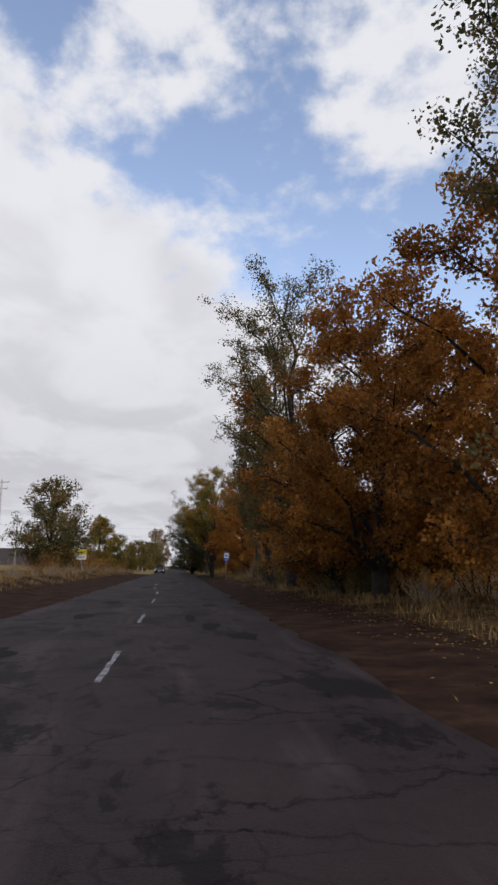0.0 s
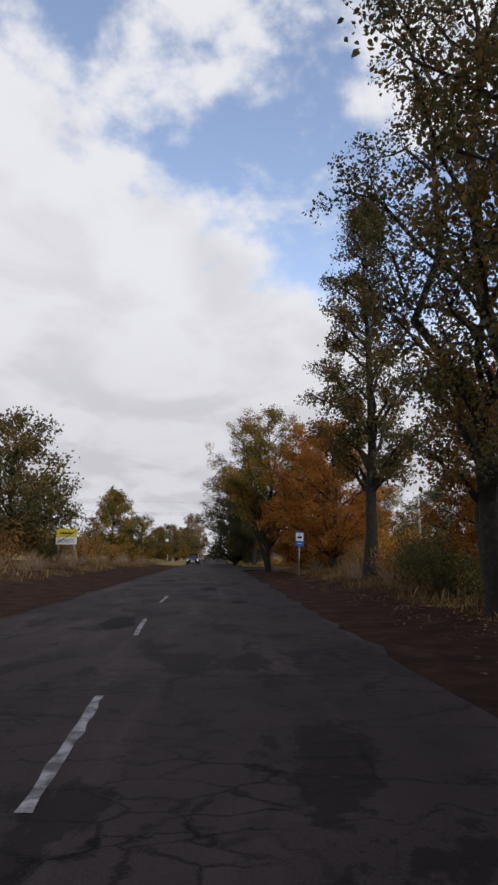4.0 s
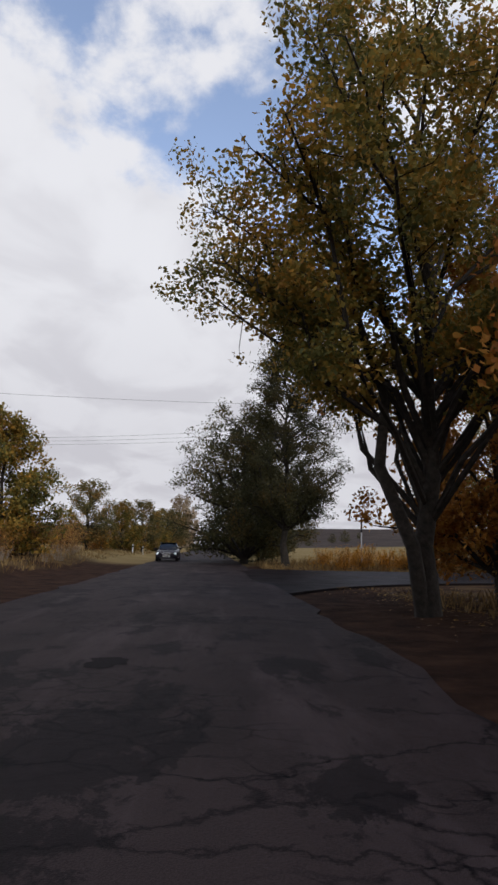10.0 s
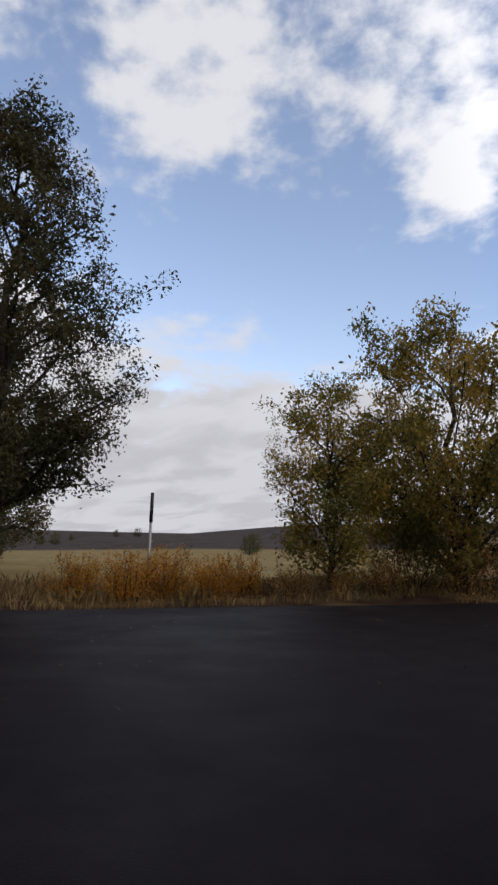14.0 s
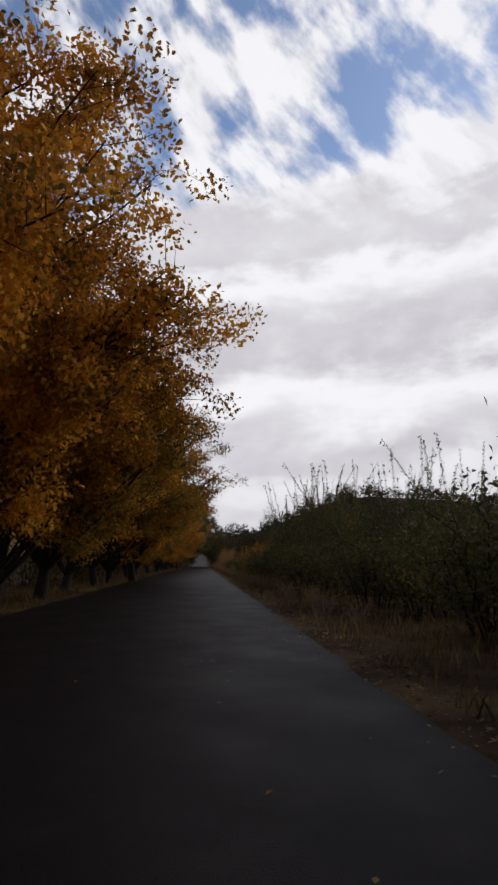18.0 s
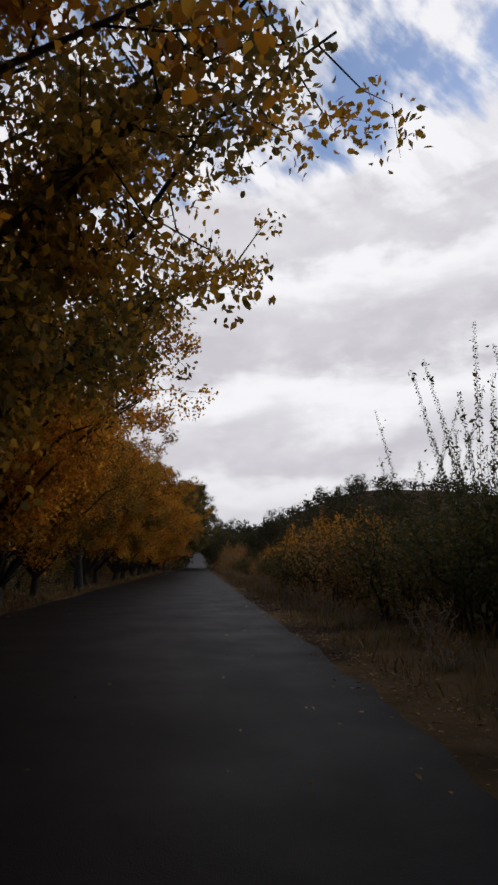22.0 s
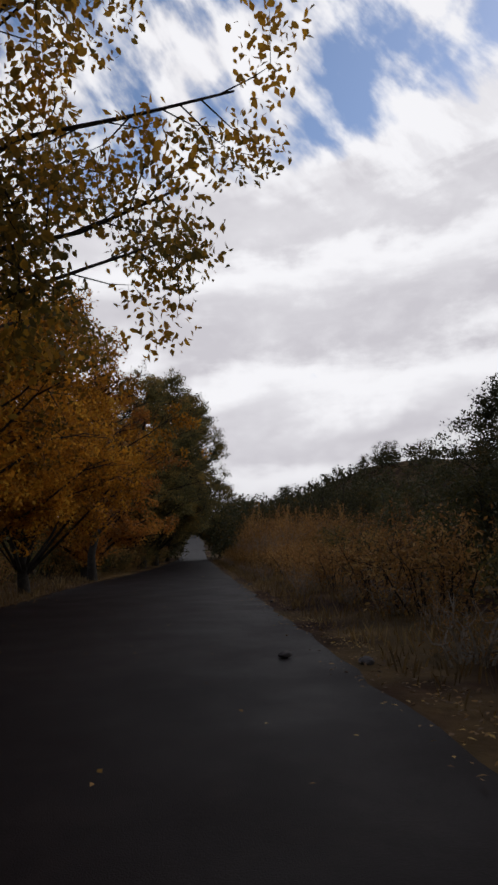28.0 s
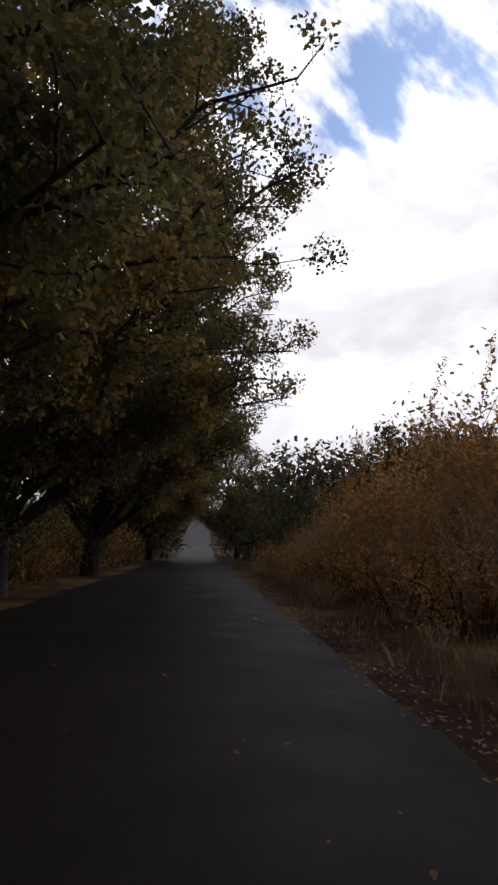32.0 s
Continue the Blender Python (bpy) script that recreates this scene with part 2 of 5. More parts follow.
def leaf_material(name, stops, glow=0.35):
    """Leaves: a colour of its own for each leaf, drifting over the crown and from tree to tree."""
    m, n, l, b = material(name, 0.6)
    b.inputs["Specular IOR Level"].default_value = 0.15
    geo = n.new("ShaderNodeNewGeometry")
    info = n.new("ShaderNodeObjectInfo")
    drift = noise_of(n, l, 0.45, 2)
    s = n.new("ShaderNodeMath")
    s.operation = "MULTIPLY_ADD"
    l.new(geo.outputs["Random Per Island"], s.inputs[0])
    s.inputs[1].default_value = 0.5
    s2 = n.new("ShaderNodeMath")
    s2.operation = "MULTIPLY_ADD"
    l.new(drift, s2.inputs[0])
    s2.inputs[1].default_value = 1.5
    s2.inputs[2].default_value = -0.42
    l.new(s2.outputs[0], s.inputs[2])
    col = ramp(n, l, s.outputs[0], stops)
    hsv = n.new("ShaderNodeHueSaturation")
    val = n.new("ShaderNodeMapRange")
    val.inputs[3].default_value, val.inputs[4].default_value = 0.8, 1.2
    l.new(info.outputs["Random"], val.inputs[0])
    l.new(val.outputs[0], hsv.inputs["Value"])
    l.new(col, hsv.inputs["Color"])
    l.new(hsv.outputs[0], b.inputs["Base Color"])
    tr = n.new("ShaderNodeBsdfTranslucent")
    l.new(hsv.outputs[0], tr.inputs[0])
    mx = n.new("ShaderNodeMixShader")
    mx.inputs[0].default_value = glow
    l.new(b.outputs[0], mx.inputs[1])
    l.new(tr.outputs[0], mx.inputs[2])
    l.new(mx.outputs[0], n["Material Output"].inputs[0])
    return m


LEAF_ORANGE = leaf_material("leaf_orange", [(0.1, (0.075, 0.062, 0.022)), (0.35, (0.22, 0.096, 0.025)), (0.6, (0.36, 0.138, 0.026)), (0.9, (0.46, 0.225, 0.044))], 0.45)
LEAF_GOLD = leaf_material("leaf_gold", [(0.08, (0.07, 0.058, 0.016)), (0.26, (0.15, 0.088, 0.018)), (0.46, (0.37, 0.155, 0.02)), (0.68, (0.60, 0.25, 0.022)), (0.9, (0.70, 0.39, 0.05))], 0.62)
LEAF_WALNUT = leaf_material("leaf_walnut", [(0.1, (0.07, 0.09, 0.025)), (0.4, (0.15, 0.14, 0.035)), (0.65, (0.32, 0.22, 0.04)), (0.9, (0.44, 0.28, 0.05))])
LEAF_SAGE = leaf_material("leaf_sage", [(0.1, (0.06, 0.068, 0.036)), (0.45, (0.115, 0.12, 0.065)), (0.75, (0.17, 0.165, 0.085)), (0.95, (0.34, 0.25, 0.07))])
LEAF_POPLAR = leaf_material("leaf_poplar", [(0.1, (0.06, 0.06, 0.024)), (0.4, (0.105, 0.10, 0.04)), (0.66, (0.17, 0.135, 0.05)), (0.9, (0.28, 0.15, 0.04))])
LEAF_MIXED = leaf_material("leaf_mixed", [(0.1, (0.06, 0.07, 0.023)), (0.4, (0.14, 0.13, 0.035)), (0.65, (0.26, 0.18, 0.035)), (0.9, (0.38, 0.20, 0.035))])
LEAF_TURNING = leaf_material("leaf_turning", [(0.1, (0.07, 0.062, 0.02)), (0.38, (0.16, 0.115, 0.028)), (0.62, (0.34, 0.19, 0.028)), (0.9, (0.55, 0.28, 0.03))], 0.58)
LEAF_GREEN = leaf_material("leaf_green", [(0.1, (0.033, 0.035, 0.016)), (0.5, (0.06, 0.059, 0.026)), (0.8, (0.085, 0.074, 0.03)), (0.95, (0.14, 0.09, 0.028))])
LEAF_BUSH = leaf_material("leaf_bush", [(0.1, (0.045, 0.045, 0.018)), (0.45, (0.075, 0.075, 0.026)), (0.75, (0.13, 0.105, 0.032)), (0.95, (0.26, 0.15, 0.035))])
LEAF_RUST = leaf_material("leaf_rust", [(0.1, (0.09, 0.062, 0.027)), (0.4, (0.24, 0.118, 0.037)), (0.7, (0.40, 0.205, 0.06)), (0.9, (0.48, 0.31, 0.11))])
LEAF_OAK = leaf_material("leaf_oak", [(0.1, (0.06, 0.06, 0.026)), (0.45, (0.115, 0.105, 0.042)), (0.72, (0.20, 0.155, 0.052)), (0.92, (0.36, 0.21, 0.05))], 0.5)
LEAF_PALE = leaf_material("leaf_pale", [(0.1, (0.16, 0.12, 0.075)), (0.5, (0.26, 0.19, 0.12)), (0.9, (0.36, 0.27, 0.17))])
STRAW = leaf_material("dry_grass", [(0.1, (0.06, 0.042, 0.02)), (0.4, (0.12, 0.075, 0.03)), (0.7, (0.21, 0.13, 0.05)), (0.9, (0.30, 0.21, 0.09))], 0.2)
LITTER = leaf_material("fallen_leaf", [(0.1, (0.05, 0.028, 0.015)), (0.45, (0.10, 0.053, 0.02)), (0.7, (0.21, 0.11, 0.025)), (0.92, (0.40, 0.25, 0.06))], 0.1)

BARK, bn, bl, bb = material("bark", 0.9)
f1 = noise_of(bn, bl, 9, 6)
bl.new(ramp(bn, bl, f1, [(0.3, (0.014, 0.012, 0.010)), (0.55, (0.03, 0.0245, 0.0195)), (0.75, (0.052, 0.043, 0.034))]), bb.inputs["Base Color"])
bump(bn, bl, bb, f1, 0.7, 0.04)
PALE_BARK = plain("pale_bark", (0.26, 0.22, 0.17), 0.9, grain=0.4)

def stretched(nodes, links, scale, detail, rough, size, distort=0.0):
    """Noise drawn out along the road."""
    t = nodes.new("ShaderNodeTexCoord")
    m = nodes.new("ShaderNodeMapping")
    m.inputs["Scale"].default_value = size
    n = nodes.new("ShaderNodeTexNoise")
    n.inputs["Scale"].default_value, n.inputs["Detail"].default_value = scale, detail
    n.inputs["Roughness"].default_value, n.inputs["Distortion"].default_value = rough, distort
    links.new(t.outputs["Object"], m.inputs[0])
    links.new(m.outputs[0], n.inputs["Vector"])
    return n.outputs["Fac"]


def cracks(nodes, links, scale, width, wobble, size):
    """Thin wandering cracks: white lines on black."""
    t = nodes.new("ShaderNodeTexCoord")
    nz = nodes.new("ShaderNodeTexNoise")
    nz.inputs["Scale"].default_value, nz.inputs["Detail"].default_value, nz.inputs["Roughness"].default_value = 2.2, 7, 0.65
    links.new(t.outputs["Object"], nz.inputs["Vector"])
    wob = nodes.new("ShaderNodeMix")
    wob.data_type, wob.blend_type = "RGBA", "LINEAR_LIGHT"
    wob.inputs[0].default_value = wobble
    links.new(t.outputs["Object"], wob.inputs[6])
    links.new(nz.outputs["Color"], wob.inputs[7])
    sq = nodes.new("ShaderNodeVectorMath")
    sq.operation = "MULTIPLY"
    sq.inputs[1].default_value = size
    links.new(wob.outputs[2], sq.inputs[0])
    vor = nodes.new("ShaderNodeTexVoronoi")
    vor.feature = "DISTANCE_TO_EDGE"
    vor.inputs["Scale"].default_value = scale
    links.new(sq.outputs[0], vor.inputs["Vector"])
    return ramp(nodes, links, vor.outputs["Distance"], [(0.0, (1, 1, 1)), (width, (0, 0, 0))])


ASPHALT, an, al, ab = material("asphalt", 0.7)
ab.inputs["Specular IOR Level"].default_value = 0.04
base = ramp(an, al, noise_of(an, al, 0.35, 6, 0.65), [(0.35, (0.019, 0.0128, 0.0128)), (0.62, (0.040, 0.0275, 0.027))])
grit = noise_of(an, al, 90, 2)
base = mix(an, al, 0.35, base, ramp(an, al, grit, [(0.3, (0.020, 0.018, 0.018)), (0.7, (0.07, 0.056, 0.053))]))
# worn paler wheel tracks and dark oily blotches along the road
track = ramp(an, al, stretched(an, al, 1.0, 6, 0.65, (1.1, 0.16, 1), 0.3), [(0.52, (0, 0, 0)), (0.66, (1, 1, 1))])
base = mix(an, al, mix(an, al, 0.6, (0, 0, 0), track), base, (0.072, 0.054, 0.054))
stain = ramp(an, al, stretched(an, al, 0.8, 8, 0.7, (1, 0.55, 1), 0.25), [(0.54, (0, 0, 0)), (0.565, (1, 1, 1))])
base = mix(an, al, mix(an, al, 0.8, (0, 0, 0), stain), base, (0.0135, 0.011, 0.0115))
pit = ramp(an, al, noise_of(an, al, 3.2, 7, 0.7, distort=0.5), [(0.60, (0, 0, 0)), (0.68, (1, 1, 1))])
base = mix(an, al, mix(an, al, 0.75, (0, 0, 0), pit), base, (0.012, 0.010, 0.0105))
gate = ramp(an, al, noise_of(an, al, 0.22, 3), [(0.42, (0, 0, 0)), (0.56, (1, 1, 1))])
crack = mix(an, al, 1.0, cracks(an, al, 0.62, 0.02, 0.34, (0.5, 1.4, 1.0)), gate, "MULTIPLY")
gate = ramp(an, al, noise_of(an, al, 0.4, 3, distort=0.6), [(0.50, (0, 0, 0)), (0.60, (1, 1, 1))])
crack = mix(an, al, 1.0, crack, mix(an, al, 1.0, cracks(an, al, 2.3, 0.045, 0.16, (0.8, 1.2, 1.0)), gate, "MULTIPLY"), "ADD")
base = mix(an, al, mix(an, al, 0.8, (0, 0, 0), crack), base, (0.006, 0.005, 0.006))
al.new(base, ab.inputs["Base Color"])
bump(an, al, ab, mix(an, al, 0.5, grit, noise_of(an, al, 5, 5, 0.6)), 0.5, 0.02)

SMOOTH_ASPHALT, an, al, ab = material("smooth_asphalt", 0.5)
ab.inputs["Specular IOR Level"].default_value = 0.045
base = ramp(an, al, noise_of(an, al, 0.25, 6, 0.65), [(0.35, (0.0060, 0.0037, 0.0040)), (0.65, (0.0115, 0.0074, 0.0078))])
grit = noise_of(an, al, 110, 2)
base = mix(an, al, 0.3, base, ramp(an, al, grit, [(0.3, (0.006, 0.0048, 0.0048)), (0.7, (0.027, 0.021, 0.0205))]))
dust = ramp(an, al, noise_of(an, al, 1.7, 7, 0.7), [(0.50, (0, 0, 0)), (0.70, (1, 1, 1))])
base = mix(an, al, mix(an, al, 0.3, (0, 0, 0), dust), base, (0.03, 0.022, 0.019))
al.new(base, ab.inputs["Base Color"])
rr = ramp(an, al, noise_of(an, al, 0.8, 5, 0.6), [(0.3, (0.52, 0.52, 0.52)), (0.7, (0.66, 0.66, 0.66))])
al.new(rr, ab.inputs["Roughness"])
bump(an, al, ab, grit, 0.3, 0.01)
PATCH = plain("fresh_asphalt", (0.0185, 0.0155, 0.0157), 0.92, grain=0.3, scale=30)
PATCH.node_tree.nodes["Principled BSDF"].inputs["Specular IOR Level"].default_value = 0.05
WORN_PAINT, pn, pl, pb = material("worn_white_paint", 0.7)
wear = ramp(pn, pl, noise_of(pn, pl, 5, 6, 0.7), [(0.42, (0.06, 0.055, 0.055)), (0.62, (0.30, 0.28, 0.29))])
pl.new(wear, pb.inputs["Base Color"])

# soil, verge and fields in one sheet
EARTH, gn, gl, gb = material("earth", 1.0)
gb.inputs["Specular IOR Level"].default_value = 0.03
gpos = gn.new("ShaderNodeTexCoord")
gsep = gn.new("ShaderNodeSeparateXYZ")
gl.new(gpos.outputs["Object"], gsep.inputs[0])
soil = ramp(gn, gl, noise_of(gn, gl, 1.3, 7, 0.65), [(0.3, (0.018, 0.0105, 0.008)), (0.5, (0.036, 0.020, 0.0135)), (0.7, (0.072, 0.039, 0.024))])
dry = ramp(gn, gl, noise_of(gn, gl, 0.7, 8, 0.7), [(0.3, (0.05, 0.035, 0.018)), (0.55, (0.11, 0.07, 0.032)), (0.75, (0.19, 0.125, 0.055))])


def band(out, lo, hi):
    r = gn.new("ShaderNodeMapRange")
    r.interpolation_type = "SMOOTHSTEP"
    r.inputs[1].default_value, r.inputs[2].default_value = lo, hi
    gl.new(out, r.inputs[0])
    return r.outputs[0]


ground_col = mix(gn, gl, band(noise_of(gn, gl, 0.25, 4), 0.42, 0.58), soil, dry)
# bare trodden shoulders of the main road
shoulder = mix(gn, gl, 1.0, band(gsep.outputs[0], 6.3, 5.0), band(gsep.outputs[0], -8.5, -7.5), "MULTIPLY")
ground_col = mix(gn, gl, shoulder, ground_col, soil)
stubble = ramp(gn, gl, noise_of(gn, gl, 0.12, 6, 0.6), [(0.3, (0.17, 0.12, 0.05)), (0.7, (0.27, 0.20, 0.09))])
tilled = ramp(gn, gl, noise_of(gn, gl, 0.05, 5), [(0.3, (0.045, 0.036, 0.03)), (0.7, (0.075, 0.058, 0.05))])
far_field = mix(gn, gl, band(gsep.outputs[1], 400, 440), stubble, tilled)
ground_col = mix(gn, gl, band(gsep.outputs[1], 107, 116), ground_col, far_field)
gl.new(ground_col, gb.inputs["Base Color"])
bump(gn, gl, gb, noise_of(gn, gl, 6, 6, 0.7), 0.6, 0.08)

# ---------------------------------------------------------------- lie of the land
O2 = (12.09, 97.19)                     # where the camera meets the side road
D2 = radians(-98.6)
F2 = (-math.sin(D2), math.cos(D2))      # along the side road
R2 = (math.cos(D2), math.sin(D2))       # to its right


def side(s, lat):
    """A place s metres along the side road and lat to the right of the camera's line."""
    return O2[0] + F2[0] * s + R2[0] * lat, O2[1] + F2[1] * s + R2[1] * lat


def smooth(x, lo, hi):
    u = np.clip((x - lo) / (hi - lo), 0, 1)
    return u * u * (3 - 2 * u)


def road2_height(s):
    return 19 * smooth(s, 232, 480)


def land(x, y):
    """Height of the ground."""
    x, y = np.asarray(x, float), np.asarray(y, float)
    s = (x - O2[0]) * F2[0] + (y - O2[1]) * F2[1]
    lat = (x - O2[0]) * R2[0] + (y - O2[1]) * R2[1]
    wob = 0.10 * np.sin(x * 0.9 + 1.3 * np.sin(y * 0.37)) * np.sin(y * 0.71 + 0.8) + 0.05 * np.sin(x * 2.1 + y * 1.7)
    off1 = np.maximum(x - 2.6, -4.6 - x)            # metres outside the main road
    off2 = np.where(s > -25, np.maximum(lat - 2.1, -5.3 - lat), 99)
    apron = np.hypot(x - 6, y - 94.5) - 12.5
    off = np.minimum(np.minimum(off1, off2), apron)
    z = -0.03 - 0.06 * smooth(-off, 0.3, 1.5) + smooth(off, 0.3, 4.5) * (0.16 + wob)
    z = z + 0.45 * smooth(-x, 7.0, 9.5) * (y < 140) + 0.25 * smooth(x, 5.2, 7.5) * (1 - smooth(x, 10, 14)) * smooth(y, 40, 55) * (1 - smooth(y, 78, 84))
    far = np.hypot(x - 40, y - 90)
    hill = 30 * smooth(far, 180, 1100) * smooth(np.abs(x + 2), 25, 160) * (1 - smooth(s, 150, 240) * (1 - smooth(np.abs(lat), 60, 200))) + 19 * smooth(s, 232, 480)
    wood = 28 * smooth(s, 270, 430) * smooth(lat, 14, 110) * (1 - 0.5 * smooth(lat, 90, 260))
    z = z + hill + wood
    return z


def steps(lo, hi, fine):
    mid = list(np.arange(lo, hi + fine, fine))
    out, d = [], fine
    while sum(out[-1:]) < 2600:
        d *= 1.22
        out.append((out[-1] if out else 0) + d)
    return np.array([lo - v for v in reversed(out)] + mid + [hi + v for v in out])


def link(name, verts, faces, mat, parent=None, label=""):
    me = bpy.data.meshes.new(name)
    me.from_pydata([tuple(map(float, v)) for v in verts], [], [tuple(map(int, f)) for f in faces])
    me.materials.append(mat)
    me.update()
    ob = new(name, me)
    if parent:
        ob.parent = parent
    if label:
        ob["label"] = label
    return ob


def soft_shade(ob):
    ob.data.polygons.foreach_set("use_smooth", [True] * len(ob.data.polygons))
    return ob


gx, gy = steps(-26, 232, 1.1), steps(-24, 132, 1.1)
X, Y = np.meshgrid(gx, gy)
Z = land(X, Y)
nx = len(gx)
gv = np.stack([X.ravel(), Y.ravel(), Z.ravel()], -1)
idx = np.arange(len(gx) * len(gy)).reshape(len(gy), nx)
gf = np.stack([idx[:-1, :-1].ravel(), idx[:-1, 1:].ravel(), idx[1:, 1:].ravel(), idx[1:, :-1].ravel()], -1)
ground = soft_shade(link("ground", gv, gf, EARTH))
tagged(ground, "brown earth with dry grass verges and stubble fields", "ground", kind="structure")


def strip(name, left, right, mat, tops, label):
    """A paved strip between two rows of points, 0.12 m thick."""
    n = len(left)
    v, f = [], []
    for (x0, y0), (x1, y1), z in zip(left, right, tops):
        v += [(x0, y0, z - 0.12), (x0, y0, z), ((x0 + x1) / 2, (y0 + y1) / 2, z + 0.03), (x1, y1, z), (x1, y1, z - 0.12)]
    for i in range(n - 1):
        for k in range(4):
            a = i * 5 + k
            f.append((a, a + 1, a + 6, a + 5))
    ob = link(name, v, [q[::-1] for q in f], mat)
    return tagged(ob, label, "road", kind="structure")


rng = np.random.default_rng(4)
ys = np.arange(-60, 640, 0.8)
wl_, wr_ = np.cumsum(rng.normal(0, 0.05, len(ys))), np.cumsum(rng.normal(0, 0.05, len(ys)))
wl_ = wl_ - np.convolve(wl_, np.ones(9) / 9, "same") + rng.normal(0, 0.05, len(ys))
wr_ = wr_ - np.convolve(wr_, np.ones(9) / 9, "same") + rng.normal(0, 0.05, len(ys))
strip("road", [(-4.3 + a, y) for a, y in zip(wl_, ys)], [(2.35 + a, y) for a, y in zip(wr_, ys)], ASPHALT, np.zeros(len(ys)), "grey cracked asphalt main road with dark patches")
ss = np.arange(-14, 470, 0.8)
e1, e2 = rng.normal(0, 0.05, len(ss)), rng.normal(0, 0.05, len(ss))
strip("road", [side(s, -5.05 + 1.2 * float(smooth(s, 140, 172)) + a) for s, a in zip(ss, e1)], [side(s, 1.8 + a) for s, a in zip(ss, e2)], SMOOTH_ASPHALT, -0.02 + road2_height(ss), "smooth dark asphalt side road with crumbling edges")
# the mouth of the side road
north = [(1.8 + 1.1 * i, 102.2 + 3.2 * math.exp(-((i + 1) / 4.5) ** 2) - 0.10 * i) for i in range(24)]
south = [(1.8 + 1.1 * i, 93.9 - 9.5 * math.exp(-i / 4.0) - 0.12 * i) for i in range(24)]
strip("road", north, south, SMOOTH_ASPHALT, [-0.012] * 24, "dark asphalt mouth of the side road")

# ---------------------------------------------------------------- trees
def tube(v, f, pts, radii, n):
    pts = [np.asarray(p, float) for p in pts]
    start = len(v)
    for i, (p, r) in enumerate(zip(pts, radii)):
        d = pts[min(i + 1, len(pts) - 1)] - pts[max(i - 1, 0)]
        d = d / (np.linalg.norm(d) + 1e-9)
        a = np.cross(d, (0.3, 1, 0.2) if abs(d[2]) > 0.8 else (0, 0, 1))
        a = a / (np.linalg.norm(a) + 1e-9)
        b = np.cross(d, a)
        for k in range(n):
            q = 2 * math.pi * k / n
            v.append(p + r * (math.cos(q) * a + math.sin(q) * b))
    for i in range(len(pts) - 1):
        for k in range(n):
            f.append((start + i * n + k, start + i * n + (k + 1) % n, start + (i + 1) * n + (k + 1) % n, start + (i + 1) * n + k))
    tip = len(v)
    v.append(pts[-1])
    for k in range(n):
        f.append((start + (len(pts) - 1) * n + k, start + (len(pts) - 1) * n + (k + 1) % n, tip))


def curve(a, b, sag, rg, n=5, wig=0.06):
    a, b = np.asarray(a, float), np.asarray(b, float)
    length = np.linalg.norm(b - a)
    return [a + (b - a) * u + np.array([0, 0, sag * math.sin(math.pi * u)]) + (rg.normal(0, wig * length, 3) * math.sin(math.pi * u)) for u in np.linspace(0, 1, n)]


PROFILE = {
    "round": lambda u: (math.sin(math.pi * min(1, 0.10 + 0.9 * u) ** 0.85) + 0.08) ** 0.6,
    "oval": lambda u: (math.sin(math.pi * (0.06 + 0.9 * u)) + 0.03) ** 0.75,
    "drop": lambda u: max(0.02, 1 - u) ** 0.6 * min(1, 0.55 + 2.0 * u),
    "cone": lambda u: max(0.06, (1 - u)) ** 0.75 * min(1, 0.45 + 3 * u),
    "vase": lambda u: (0.35 + 0.65 * min(1, 1.6 * u)) * math.sqrt(max(0.05, 1 - max(0, (u - 0.6) / 0.42) ** 2)),
}


def leaf_mesh(name, pos, size, rg, mat, droop=0.0, slim=0.5, up=0.35, fine=0.0):
    """Leaves as folded blades, one island each; a share of them (fine) are rounded ovals with a point."""
    n = len(pos)
    nrm = rg.normal(0, 1, (n, 3)) + (0, 0, up)
    nrm /= np.linalg.norm(nrm, axis=1)[:, None] + 1e-9
    axis = np.cross(nrm, rg.normal(0, 1, (n, 3)))
    axis[:, 2] -= droop
    axis /= np.linalg.norm(axis, axis=1)[:, None] + 1e-9
    across = np.cross(axis, nrm)
    across /= np.linalg.norm(across, axis=1)[:, None] + 1e-9
    lift = np.cross(across, axis)
    s = (size * rg.uniform(0.6, 1.3, n))[:, None]
    slim = np.broadcast_to(slim, n)[:, None]
    # stations along the leaf, half width of each, how far the edge is folded up
    oval = ((-0.5, 0, 0), (-0.24, 0.43, 0.08), (0.16, 0.40, 0.08), (0.5, 0, -0.05), (0.16, -0.40, 0.08), (-0.24, -0.43, 0.08))
    kite = ((-0.5, 0, 0), (-0.12, 0.40, 0.10), (0.5, 0, 0), (-0.06, -0.40, 0.10))
    nf = int(n * fine)
    co, total = [], []
    for rim, a, b in ((oval, 0, nf), (kite, nf, n)):
        k = len(rim)
        v = np.empty((b - a, k, 3))
        for i, (u, w, f) in enumerate(rim):
            v[:, i] = pos[a:b] + axis[a:b] * s[a:b] * u + across[a:b] * s[a:b] * slim[a:b] * w + lift[a:b] * s[a:b] * f
        co.append(v.reshape(-1, 3))
        total.append(np.full(b - a, k, dtype=np.int32))
    co, total = np.concatenate(co), np.concatenate(total)
    me = bpy.data.meshes.new(name)
    me.vertices.add(len(co))
    me.vertices.foreach_set("co", co.ravel())
    me.loops.add(len(co))
    me.loops.foreach_set("vertex_index", np.arange(len(co), dtype=np.int32))
    me.polygons.add(n)
    me.polygons.foreach_set("loop_start", (np.cumsum(total) - total).astype(np.int32))
    me.polygons.foreach_set("loop_total", total)
    me.materials.append(mat)
    me.update(calc_edges=True)
    return me


